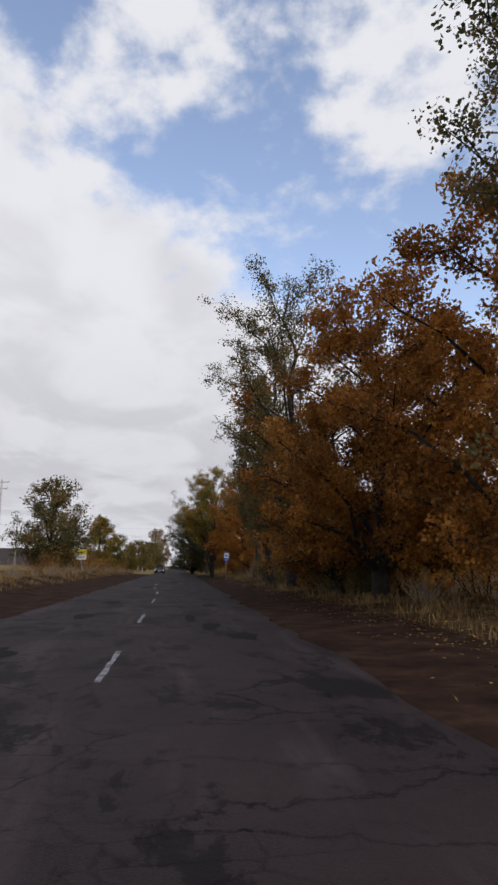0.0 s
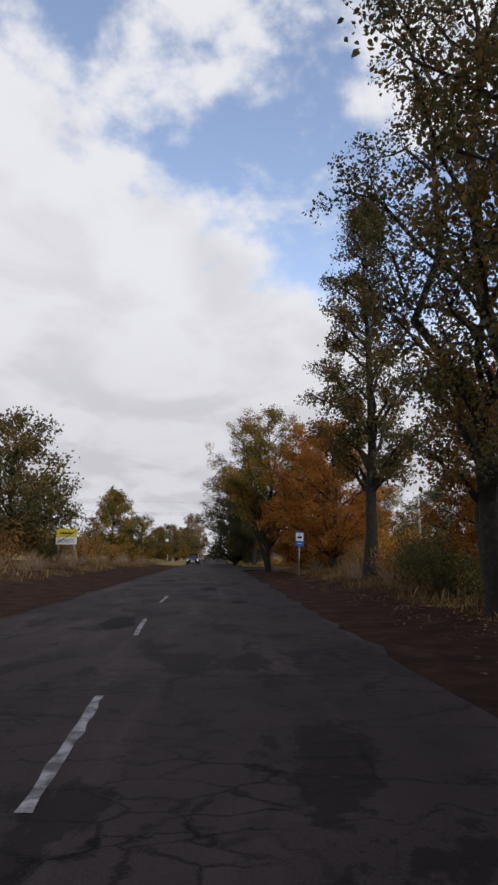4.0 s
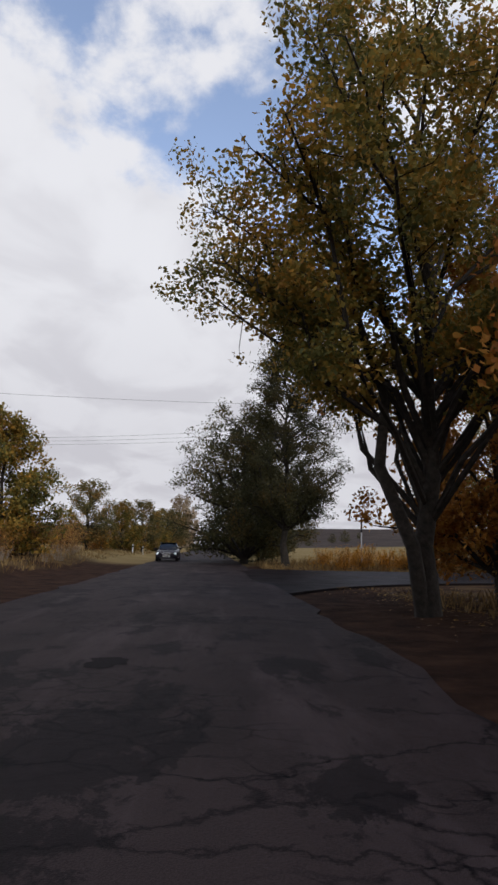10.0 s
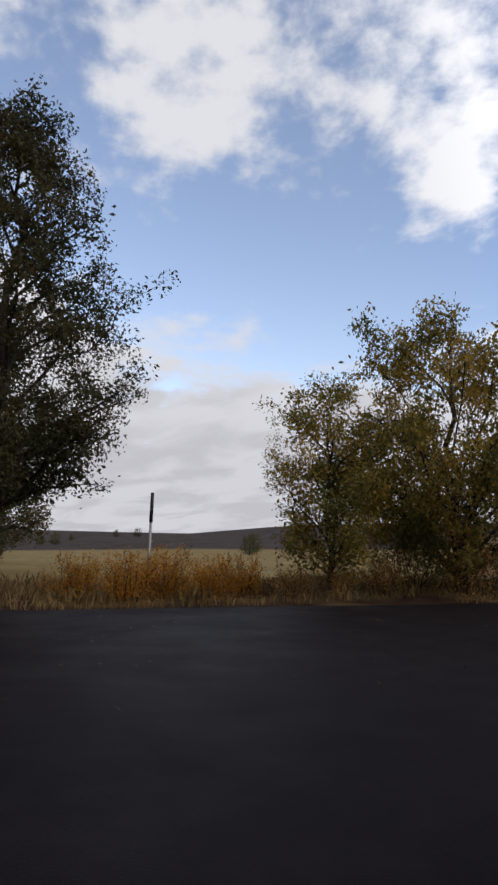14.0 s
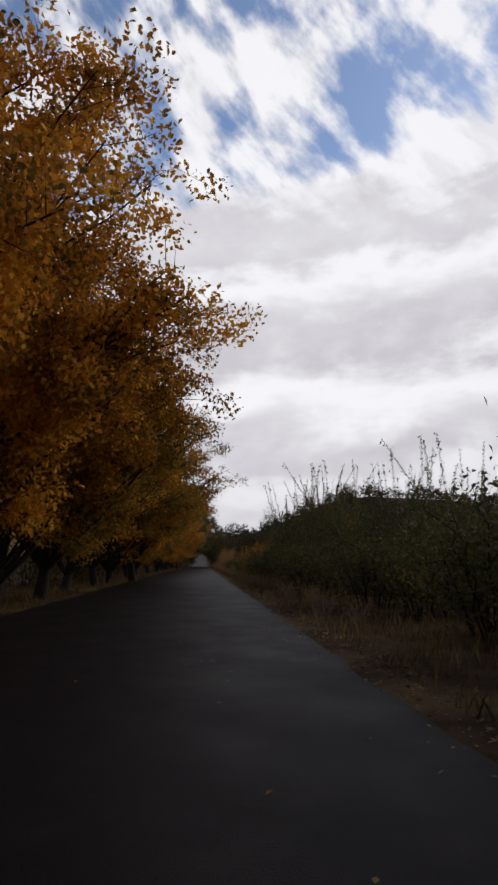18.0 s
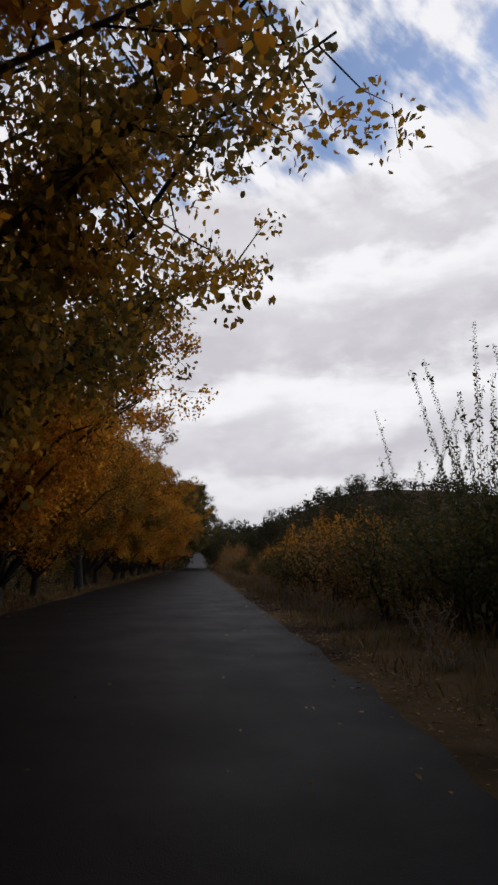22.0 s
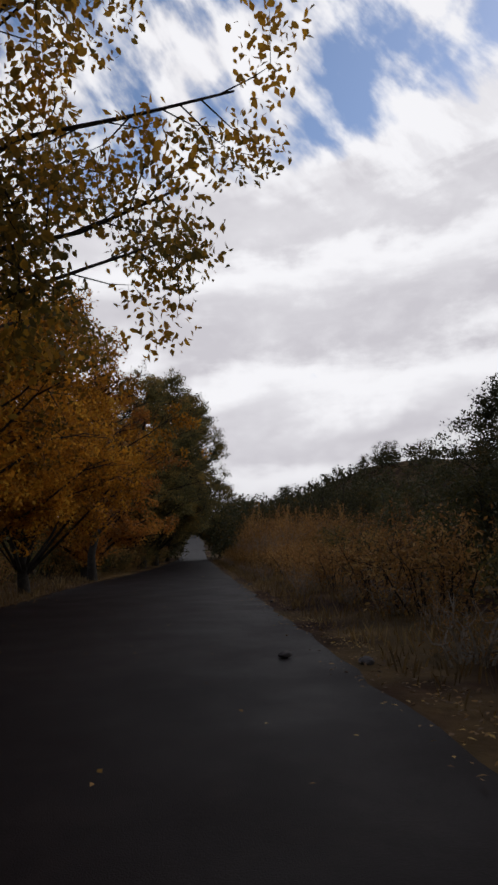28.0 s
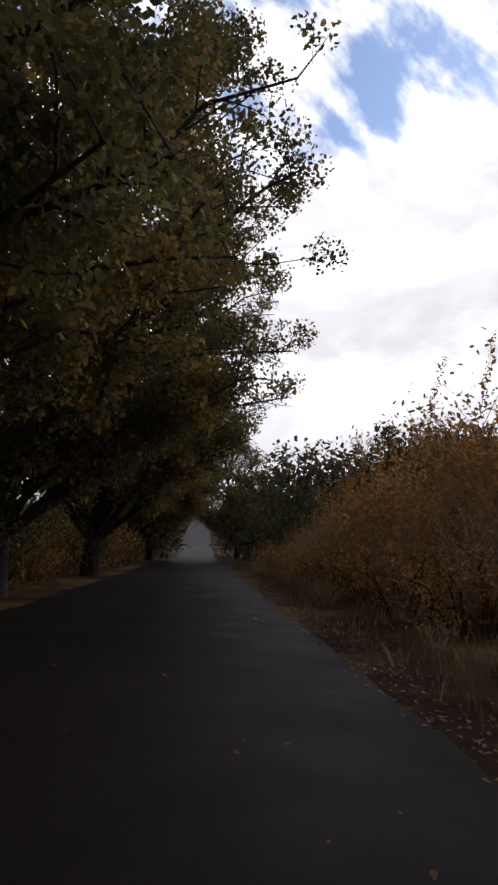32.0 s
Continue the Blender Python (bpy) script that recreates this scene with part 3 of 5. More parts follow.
def tree(name, seed, h, r, base, shape, mat, leaves, size, trunk=0.22, limbs=15, lean=(0, 0), sig=0.30, droop=0.0, slim=0.5,
         bark=None, fork=0, inner=0.3, rise=0.25, twigs=True, clear=(99, 0), tuft=45, core=0.15, fine=0.0, fork_to=None):
    """A tree at the origin: a tapered trunk with limbs and branches, and a crown of single leaves along the branches."""
    rg = np.random.default_rng(seed)
    bark = bark or BARK
    root = new(name)
    tv, tf, wood = [], [], []
    top = np.array([lean[0], lean[1], h * 0.93])
    axis = [np.array([0, 0, -0.3])]
    n = 9
    for i in range(1, n + 1):
        u = i / n
        axis.append(np.array([lean[0] * u ** 1.4, lean[1] * u ** 1.4, h * 0.93 * u]) + np.append(rg.normal(0, 0.012 * h * (u < 1), 2), 0))
    rad = [trunk * (1.35 if i == 0 else 1.0) * (1 - 0.9 * (i / n) ** 0.9) + 0.012 for i in range(n + 1)]
    tube(tv, tf, axis, rad, 10)
    for k in range(fork):
        q = rg.uniform(0, 6.28) if fork_to is None else radians(fork_to)
        end = np.array([math.cos(q) * r * 0.35, math.sin(q) * r * 0.35, h * rg.uniform(0.7, 0.85)])
        tube(tv, tf, curve((math.cos(q) * trunk * 0.4, math.sin(q) * trunk * 0.4, -0.2), end, 0, rg, 7, 0.03), [trunk * 0.8 * (1 - 0.85 * i / 6) for i in range(7)], 8)

    def on_axis(z):
        u = min(0.999, max(0, z / (h * 0.93))) * n
        i = int(u)
        return axis[i] + (axis[min(i + 1, n)] - axis[i]) * (u - i)

    pts = []
    for i in range(limbs):
        u = (i + rg.uniform(0.1, 0.9)) / limbs
        ze = base + (h - base) * u
        q = i * 2.399 + rg.uniform(-0.5, 0.5)
        reach = r * PROFILE[shape](u) * rg.uniform(0.76, 1.02)
        if reach > clear[0] - 1.8:
            ze = max(ze, clear[1] * min(1.0, (reach - clear[0] + 1.8) / 3.0) + rg.uniform(0, 1.2))
        zs = max(base * 0.75, ze - reach * rg.uniform(0.4, 1.1) * (1 + rise))
        a = on_axis(zs)
        end = np.array([math.cos(q) * reach, math.sin(q) * reach, ze]) + on_axis(ze) * (1, 1, 0)
        path = curve(a, end, reach * 0.12, rg, 6, 0.035)
        bv, bf = [], []
        wood.append((bv, bf))
        lr = max(0.02, trunk * 0.42 * (1 - 0.6 * u))
        tube(bv, bf, path, [lr * (1 - 0.85 * k / 5) + 0.006 for k in range(6)], 5)
        nsec = 5 + int(reach * 1.6)
        for j in range(nsec):
            w = inner + (1 - inner) * (j + rg.uniform(0, 1)) / nsec
            k = min(4, int(w * 5))
            p = path[k] + (path[k + 1] - path[k]) * (w * 5 - k)
            d = rg.normal(0, 1, 3) + (end - a) / (np.linalg.norm(end - a) + 1e-9) * 0.9 + (0, 0, 0.25 - droop)
            d /= np.linalg.norm(d) + 1e-9
            e2 = p + d * (0.15 + 0.13 * rg.uniform(0, 1)) * (0.6 * r + 1.0)
            sp = curve(p, e2, -0.1 * droop, rg, 4, 0.05)
            tube(bv, bf, [sp[0], sp[2], sp[3]], [lr * 0.22, lr * 0.12 + 0.003, 0.003], 3)
            if twigs:
                for _ in range(1):
                    o = sp[rg.integers(1, 4)]
                    e3 = o + (rg.normal(0, 1, 3) + d * 0.8 + (0, 0, -droop)) * 0.26
                    tube(bv, bf, [o, e3], [0.007, 0.003], 3)
                    pts.append((o, e3))
            pts.append((sp[1], sp[3]))
    link("trunk", tv, tf, bark, root)
    soft_shade(root.children[-1])
    if twigs:
        for bv, bf in wood:
            link("limb", bv, bf, bark, root)
    if leaves:
        seg = np.array([(*a, *b) for a, b in pts])
        # every branch carries leaves, some many and some few
        tufts = max(40, leaves // tuft)
        pick = np.resize(rg.permutation(len(seg)), tufts)
        u = rg.uniform(0.35, 1.05, tufts)[:, None]
        mid = seg[pick, :3] * (1 - u) + seg[pick, 3:] * u
        room = sig * rg.uniform(0.8, 1.7, tufts)
        own = rg.choice(tufts, leaves, p=room ** 2 / (room ** 2).sum())
        d = rg.normal(0, 1, (leaves, 3))
        d *= (rg.uniform(0, 1, leaves) ** 0.45 / np.linalg.norm(d, axis=1))[:, None]
        pos = mid[own] + d * room[own][:, None] * (1, 1, 0.75)
        pos[:, 2] -= droop * 0.3 * rg.uniform(0, 1, leaves)
        # larger leaf sprays deep in the crown close it
        deep = int(leaves * core * 1.6)
        out_ = np.hypot(seg[:, 0] - lean[0] * 0.5, seg[:, 1] - lean[1] * 0.5)
        mids = np.flatnonzero(out_ < 0.6 * r) if leaves > 6000 else np.arange(len(seg))
        pick = mids[rg.choice(len(mids), deep)]
        u = rg.uniform(-0.35, 0.5, deep)[:, None]
        pos = np.concatenate([pos, seg[pick, :3] * (1 - u) + seg[pick, 3:] * u + rg.normal(0, 0.25, (deep, 3))])
        sizes = np.concatenate([np.full(leaves, size), np.full(deep, size * 1.35 if twigs else size)])
        pos[:, 2] = np.maximum(pos[:, 2], 0.15)
        crown = new("crown", leaf_mesh("crown", pos, sizes, rg, mat, droop, np.concatenate([np.full(leaves, slim), np.full(deep, max(slim, 0.65))]), fine=fine))
        crown.parent = root
    return root


def shrub(name, seed, h, r, mat, leaves, size, stems=9, sig=0.16, slim=0.5, bark=None, spiky=0.0, reach=(0.12, 0.42), bare=0.0):
    """A bush: many stems from the ground, each clothed in leaves."""
    rg = np.random.default_rng(seed)
    root = new(name)
    v, f, segs, wands = [], [], [], []
    for i in range(stems):
        q = i * 2.399 + rg.uniform(-0.4, 0.4)
        out_ = r * math.sqrt((i + 0.5) / stems) * rg.uniform(0.7, 1.1)
        top = h * rg.uniform(0.6, 1.05) * (1 - 0.35 * (out_ / r) ** 2)
        a = np.array([math.cos(q) * out_ * 0.35, math.sin(q) * out_ * 0.35, -0.1])
        b = np.array([math.cos(q) * out_, math.sin(q) * out_, top])
        p = curve(a, b, 0.1 * h, rg, 6, 0.05)
        tube(v, f, p, [0.03 * (1 - 0.9 * k / 5) + 0.004 for k in range(6)], 3)
        for k in range(1, 5):
            segs.append((p[k], p[k + 1], 1.0))
        for j in range(5):
            k = rg.integers(1, 5)
            o = p[k]
            e = o + (rg.normal(0, 1, 3) * (0.8, 0.8, 0.5) + (0, 0, 0.5)) * h * 0.17
            tube(v, f, [o, e], [0.009, 0.003], 3)
            segs.append((o, e, 1.5))
        for _ in range(int(spiky + rg.uniform())):
            e = p[5] + np.array([rg.normal(0, 0.2), rg.normal(0, 0.2), 1]) * h * rg.uniform(*reach)
            tube(v, f, [p[5], (p[5] + e) / 2, e], [0.006, 0.005, 0.002], 3)
            segs.append((p[5], e, 0.7))
            wands.append((p[5], e))
    link("wood", v, f, bark or BARK, root)
    segs = [q for q in segs if min(q[0][2], q[1][2]) >= bare * h]
    seg = np.array([(*a, *b) for a, b, _ in segs])
    wgt = np.array([w for *_, w in segs]) * rg.uniform(0.3, 1, len(segs))
    pick = rg.choice(len(seg), leaves, p=wgt / wgt.sum())
    u = rg.uniform(0, 1.0, leaves)[:, None]
    pos = seg[pick, :3] * (1 - u) + seg[pick, 3:] * u
    free = np.where(pos[:, 2:] > h * 0.95, 0.28, 1.0)
    pos = pos + rg.normal(0, sig, (leaves, 3)) * free
    pos[:, 2] = np.maximum(pos[:, 2], 0.05)
    sizes = np.full(leaves, size)
    # small leaves set closely all along the upright shoots
    for a, b in wands:
        n = int(np.linalg.norm(b - a) / 0.022)
        u = np.linspace(0.0, 1.0, n)[:, None]
        q = np.arange(n)[:, None] * 2.4
        r_ = 0.07 * (1 - 0.6 * u)
        pos = np.concatenate([pos, a * (1 - u) + b * u + np.concatenate([np.cos(q) * r_, np.sin(q) * r_, 0 * q], 1)])
        sizes = np.concatenate([sizes, 0.12 * (1 - 0.5 * u[:, 0])])
    crown = new("foliage", leaf_mesh("foliage", pos, sizes, rg, mat, 0, slim))
    crown.parent = root
    return root


PROTO, USED = {}, set()


def plant(key, x, y, turn=0.0, scale=1.0, label="", tall=1.0, sink=0.0):
    """Sets a tree or bush of that kind on the ground."""
    ob, cat, group, words = PROTO[key]
    m = pose(x, y, float(land(x, y)) - sink, 0, 0, turn) @ Matrix.Diagonal((scale, scale, scale * tall, 1))
    if key in USED:
        ob = copy_thing(ob, m @ Matrix.Diagonal((1 / ob.scale[0], 1 / ob.scale[1], 1 / ob.scale[2], 1)))
    else:
        USED.add(key)
        ob.matrix_basis = m
    return tagged(ob, label or words, cat, group)


def kind(key, ob, cat, group, words):
    PROTO[key] = (ob, cat, group, words)


ROADSIDE, SIDE = "roadside trees", "side road trees"
kind("maple", tree("maple_tree", 11, 11.5, 4.8, 1.4, "round", LEAF_ORANGE, 38000, 0.125, 0.26, 32, sig=0.36, slim=0.75, tuft=55, core=0.22, fine=0.35), "tree", ROADSIDE, "rusty orange maple tree on the road verge")
kind("maple_b", tree("maple_tree", 12, 10.0, 4.2, 1.0, "round", LEAF_ORANGE, 34000, 0.125, 0.22, 30, sig=0.36, slim=0.75, tuft=55, fork=1, core=0.22, fine=0.35), "tree", ROADSIDE, "orange brown maple tree with forked trunk on the verge")
kind("poplar", tree("poplar_tree", 21, 18.0, 5.4, 2.9, "vase", LEAF_POPLAR, 29000, 0.115, 0.27, 34, sig=0.40, slim=0.8, rise=0.6, tuft=38, fine=0.35), "tree", ROADSIDE, "tall thin-leaved poplar tree on the road verge")
kind("poplar_b", tree("poplar_tree", 22, 20.0, 4.8, 3.4, "vase", LEAF_POPLAR, 29000, 0.115, 0.28, 34, sig=0.40, slim=0.8, fork=1, rise=0.6, tuft=38, fine=0.35), "tree", ROADSIDE, "tall poplar tree with forked leaning trunk on the verge")
kind("mixed", tree("poplar_tree", 31, 13.4, 5.6, 2.2, "round", LEAF_MIXED, 58000, 0.115, 0.21, 46, sig=0.36, slim=0.7, fork=1, fork_to=185, clear=(2.2, 7.0), tuft=60, core=0.22, fine=0.35), "tree", ROADSIDE, "broad yellow-green poplar tree with double trunk")
kind("elm", tree("elm_tree", 41, 14.4, 4.7, 3.0, "drop", LEAF_GREEN, 46000, 0.125, 0.22, 50, sig=0.36, slim=0.6, core=0.2, rise=0.1), "tree", "junction trees", "dark green elm tree with loose upright crown")
kind("elm_b", tree("elm_tree", 42, 10.5, 5.2, 0.6, "round", LEAF_GREEN, 34000, 0.165, 0.26, 44, sig=0.46, slim=0.65), "tree", "junction trees", "dense dark green elm tree with crown down to the ground")
kind("cone", tree("linden_tree", 51, 8.3, 5.2, 0.4, "cone", LEAF_MIXED, 17000, 0.2, 0.18, 34, sig=0.42, slim=0.8, tuft=16), "tree", "far side trees", "small cone-shaped greenish brown tree")
kind("round", tree("linden_tree", 52, 9.0, 4.2, 1.2, "round", LEAF_POPLAR, 10000, 0.22, 0.2, 32, sig=0.5, slim=0.8, tuft=16), "tree", "far side trees", "round-crowned brownish green tree")
kind("poplar_c", tree("poplar_tree", 23, 19.0, 3.7, 5.0, "cone", LEAF_POPLAR, 26000, 0.15, 0.30, 38, lean=(0.3, 0), sig=0.40, slim=0.7, rise=0.4, tuft=38), "tree", ROADSIDE, "tall brownish poplar tree leaning over the road")
kind("walnut", tree("walnut_tree", 61, 9.8, 6.8, 0.7, "round", LEAF_WALNUT, 46000, 0.135, 0.2, 34, sig=0.40, droop=0.8, slim=0.62, clear=(2.8, 3.9), tuft=60, fine=0.35), "tree", SIDE, "yellow-green walnut tree with drooping leaves")
kind("walnut_b", tree("walnut_tree", 62, 12.8, 6.2, 1.4, "round", LEAF_TURNING, 62000, 0.115, 0.2, 46, sig=0.34, droop=0.6, slim=0.68, clear=(2.6, 5.4), tuft=60, core=0.22, fine=0.35), "tree", SIDE, "olive and gold walnut tree hanging over the side road")
kind("gold", tree("maple_tree", 63, 13.0, 6.2, 1.0, "round", LEAF_GOLD, 64000, 0.115, 0.2, 48, sig=0.36, droop=0.3, slim=0.75, clear=(2.6, 5.4), tuft=60, core=0.22, fine=0.35), "tree", SIDE, "golden orange maple tree beside the side road")
kind("gold_c", tree("maple_tree", 66, 13.2, 6.3, 0.9, "round", LEAF_GOLD, 76000, 0.122, 0.2, 56, sig=0.38, droop=0.3, slim=0.72, lean=(-0.3, -1.3), clear=(2.6, 5.6), fine=0.4, tuft=60, core=0.3), "tree", SIDE, "full golden orange maple tree near the start of the row")
kind("gold_b", tree("maple_tree", 64, 10.0, 5.6, 0.9, "round", LEAF_GOLD, 48000, 0.115, 0.18, 42, sig=0.35, droop=0.3, slim=0.75, clear=(2.8, 4.4), tuft=56, core=0.22, fine=0.35), "tree", SIDE, "low golden orange tree beside the side road")
kind("oak", tree("poplar_tree", 71, 17.0, 7.2, 1.8, "round", LEAF_OAK, 92000, 0.12, 0.34, 64, sig=0.40, slim=0.8, rise=-0.2, lean=(-0.4, -2.8), clear=(3.0, 5.0), tuft=70, core=0.26, fine=0.35), "tree", "tall dark trees", "tall dark green poplar tree over the side road")
kind("thicket", shrub("thicket", 98, 2.4, 2.4, LEAF_BUSH, 3000, 0.135, 12, sig=0.34, spiky=0.3), "bush", "undergrowth", "dark tangled undergrowth behind the roadside trees")
kind("thicket_b", shrub("thicket", 99, 2.0, 2.2, LEAF_RUST, 3200, 0.125, 12, sig=0.32, spiky=0.3), "bush", "undergrowth", "brown dry undergrowth behind the roadside trees")
kind("bare", tree("bare_tree", 81, 13.0, 3.2, 3.0, "vase", LEAF_RUST, 3200, 0.11, 0.16, 52, sig=0.14, bark=BARK, tuft=8, core=0.0), "tree", "", "nearly leafless dark tree with fine twigs")
kind("elm_c", tree("elm_tree", 43, 10.5, 4.6, 0.5, "round", LEAF_SAGE, 56000, 0.12, 0.2, 48, sig=0.46, core=0.25, droop=0.3, slim=0.5), "tree", SIDE, "grey-green elm tree with fine feathery leaves beside the road")
kind("acacia", tree("young_tree", 82, 6.4, 2.8, 0.9, "vase", LEAF_WALNUT, 15000, 0.12, 0.08, 22, sig=0.30, slim=0.4), "tree", "", "slender young yellow-green tree at the field edge")
kind("juniper", tree("juniper_tree", 85, 6.4, 2.2, 0.4, "oval", LEAF_GREEN, 7000, 0.16, 0.09, 24, sig=0.2, slim=0.25, rise=1.0), "tree", "", "small dark pointed evergreen tree among the bushes")
kind("far", tree("far_tree", 83, 16.0, 5.0, 0.6, "oval", LEAF_PALE, 2300, 0.5, 0.3, 24, sig=0.8, slim=0.95, twigs=False, core=0.0), "tree", "far trees", "pale brown tall tree far down the road")
kind("fargreen", tree("far_tree", 84, 9.0, 4.8, 0.3, "round", LEAF_GREEN, 2300, 0.40, 0.3, 30, sig=0.85, slim=0.9, twigs=False, tuft=8, core=0.0), "tree", "far trees", "dark green tree far off")
kind("bush", shrub("bush", 91, 2.4, 1.9, LEAF_BUSH, 3400, 0.115, 14, sig=0.24, slim=0.75, spiky=0.2), "bush", "hedge bushes", "dark green bush with upright shoots")
kind("bush_b", shrub("bush", 92, 2.8, 2.0, LEAF_BUSH, 3600, 0.115, 16, sig=0.26, slim=0.75, spiky=0.2), "bush", "hedge bushes", "tall dark green bush")
kind("tallbush", shrub("tall_bush", 96, 3.3, 2.5, LEAF_BUSH, 7600, 0.115, 20, sig=0.28, slim=0.75, spiky=0.35), "bush", "hedge bushes", "high dark green bush with long leafy shoots")
kind("shoots", shrub("tall_bush", 86, 3.6, 2.2, LEAF_BUSH, 6500, 0.13, 22, sig=0.22, slim=0.6, spiky=1.0, reach=(0.35, 0.9)), "bush", "hedge bushes", "dark green bush with very long upright leafy shoots")
kind("rust", shrub("bush", 93, 2.6, 2.1, LEAF_RUST, 2500, 0.13, 16, sig=0.25, slim=0.6, spiky=0.3), "bush", "autumn bushes", "rusty brown autumn bush")
kind("tallrust", shrub("tall_bush", 97, 4.0, 3.0, LEAF_RUST, 7500, 0.12, 22, sig=0.34, slim=0.6, spiky=0.4, bark=PALE_BARK, bare=0.3), "bush", "autumn bushes", "high rusty orange bush with pale bare stems")
kind("reed", shrub("reed_clump", 100, 2.5, 1.3, LEAF_RUST, 1500, 0.075, 34, sig=0.14, slim=0.3, bark=PALE_BARK, spiky=0.2, bare=0.5), "reeds", "verge reeds", "tall pale dry stems with rusty tops at the road edge")
kind("goldbush", shrub("bush", 94, 2.0, 1.5, LEAF_GOLD, 4600, 0.085, 14, sig=0.22, slim=0.65, spiky=0.6), "bush", "autumn bushes", "golden yellow autumn bush")
kind("weed", shrub("weed_clump", 95, 1.1, 0.9, LEAF_RUST, 700, 0.08, 12, sig=0.12, slim=0.3, bark=PALE_BARK, spiky=0.5), "weeds", "verge weeds", "dry brown weeds on the verge")

# main road, east side
for key, x, y, turn, sc in (("poplar", 8.9, 9.5, 20, 1.0), ("maple", 9.6, 16.0, 200, 1.05), ("maple", 7.2, 22.5, 0, 1.0), ("maple", 10.6, 25.5, 120, 0.95), ("maple_b", 7.0, 27.5, 40, 0.9), ("poplar", 6.1, 34, 160, 1.0), ("poplar_b", 5.9, 40.5, 10, 0.85),
                            ("maple_b", 9.0, 46, 200, 0.7), ("poplar_c", 6.8, 55.5, 0, 0.94), ("maple", 7.6, 68, 90, 0.82), ("maple_b", 7.4, 73.5, 300, 1.0), ("mixed", 4.3, 79.5, 0, 0.96), ("maple_b", 7.2, 82.5, 130, 0.85),
                            ("elm", 4.9, 107.2, 0, 1.0), ("elm_b", 2.6, 114.5, 30, 1.05), ("elm_b", 4.6, 124, 130, 0.95)):
    plant(key, x, y, turn, sc)
for x, y, k, sc in ((8.5, 30, "weed", 1.2), (8.6, 37, "goldbush", 1.0), (7.6, 35.8, "bush", 0.7), (7.9, 32, "rust", 0.7), (7.2, 41.6, "bush", 0.6), (8.2, 26, "bush", 0.6), (9, 44, "goldbush", 1.0), (7.5, 50, "bush", 0.6), (8.5, 57, "goldbush", 1.0), (8, 61, "rust", 0.8), (9, 65, "rust", 0.8), (8, 71, "rust", 0.7), (8.5, 76, "goldbush", 0.9), (8, 82, "rust", 0.6),
                    (7, 106, "goldbush", 0.6), (8.2, 105.4, "goldbush", 0.65), (9.4, 105.8, "goldbush", 0.7), (10.6, 105.2, "goldbush", 0.6), (11.8, 105.6, "goldbush", 0.6), (13.2, 105, "rust", 0.4), (14.6, 104.6, "rust", 0.4), (16.5, 104.6, "rust", 0.5)):
    plant(k, x, y, x * 50 + y * 20, sc)
for i in range(16):
    plant(("thicket_b", "thicket")[i % 3 == 1], 10.4 + (i * 37 % 10) * 0.12, 13 + i * 4.6, i * 67, 0.75 + (i * 13 % 7) * 0.06)
for x, y, k, sc in ((7.2, 29.5, "thicket", 0.6), (7.0, 31.8, "bush", 0.55), (6.9, 36.4, "bush_b", 0.55), (7.3, 38.6, "thicket_b", 0.7), (6.9, 42.8, "bush", 0.65), (6.6, 45.5, "bush_b", 0.7), (7.0, 48.2, "thicket", 0.75), (7.4, 52.2, "thicket_b", 0.75), (7.2, 24.8, "bush", 0.5),
                    (9.8, 33.5, "goldbush", 1.2), (10.0, 39.5, "goldbush", 1.25), (10.4, 29.0, "goldbush", 1.1), (9.4, 47.5, "goldbush", 1.1)):
    plant(k, x, y, x * 90 + y * 31, sc)
# main road, west side
for key, x, y, turn, sc in (("round", -13.2, 69.0, 0, 1.05), ("round", -14.6, 80.5, 70, 0.8), ("cone", -12.6, 107, 0, 1.0), ("round", -12, 132, 10, 0.75), ("cone", -10, 142, 50, 0.7), ("round", -9.5, 160, 90, 0.8), ("cone", -9, 178, 90, 0.8), ("round", -8.5, 200, 30, 0.9),
                            ("round", -8.5, 225, 30, 1.0), ("elm_b", 7, 140, 30, 0.9), ("elm_b", 7, 160, 30, 0.9), ("elm_b", 7.5, 190, 70, 0.9), ("elm_b", 7.5, 230, 70, 0.9), ("far", -9, 260, 0, 1.0), ("far", -9, 285, 50, 1.05), ("far", -9, 310, 90, 1.1), ("far", -9, 340, 10, 1.1), ("far", 9, 300, 10, 0.8), ("far", -9, 380, 40, 1.1)):
    plant(key, x, y, turn, sc)
rg = np.random.default_rng(8)
for i in range(26):
    plant(("rust", "goldbush", "bush", "rust")[i % 4], -11 - rg.uniform(0, 5), 66 + i * 5.2, rg.uniform(0, 360), rg.uniform(0.7, 1.2))
for i in range(46):
    plant("weed", -8.6 - rg.uniform(0, 2.2), 14 + i * 2.3, rg.uniform(0, 360), rg.uniform(0.5, 0.95))
for i in range(24):
    plant("weed", 6.6 + rg.uniform(0, 2.6), 10 + i * 3.0, rg.uniform(0, 360), rg.uniform(0.6, 1.0))

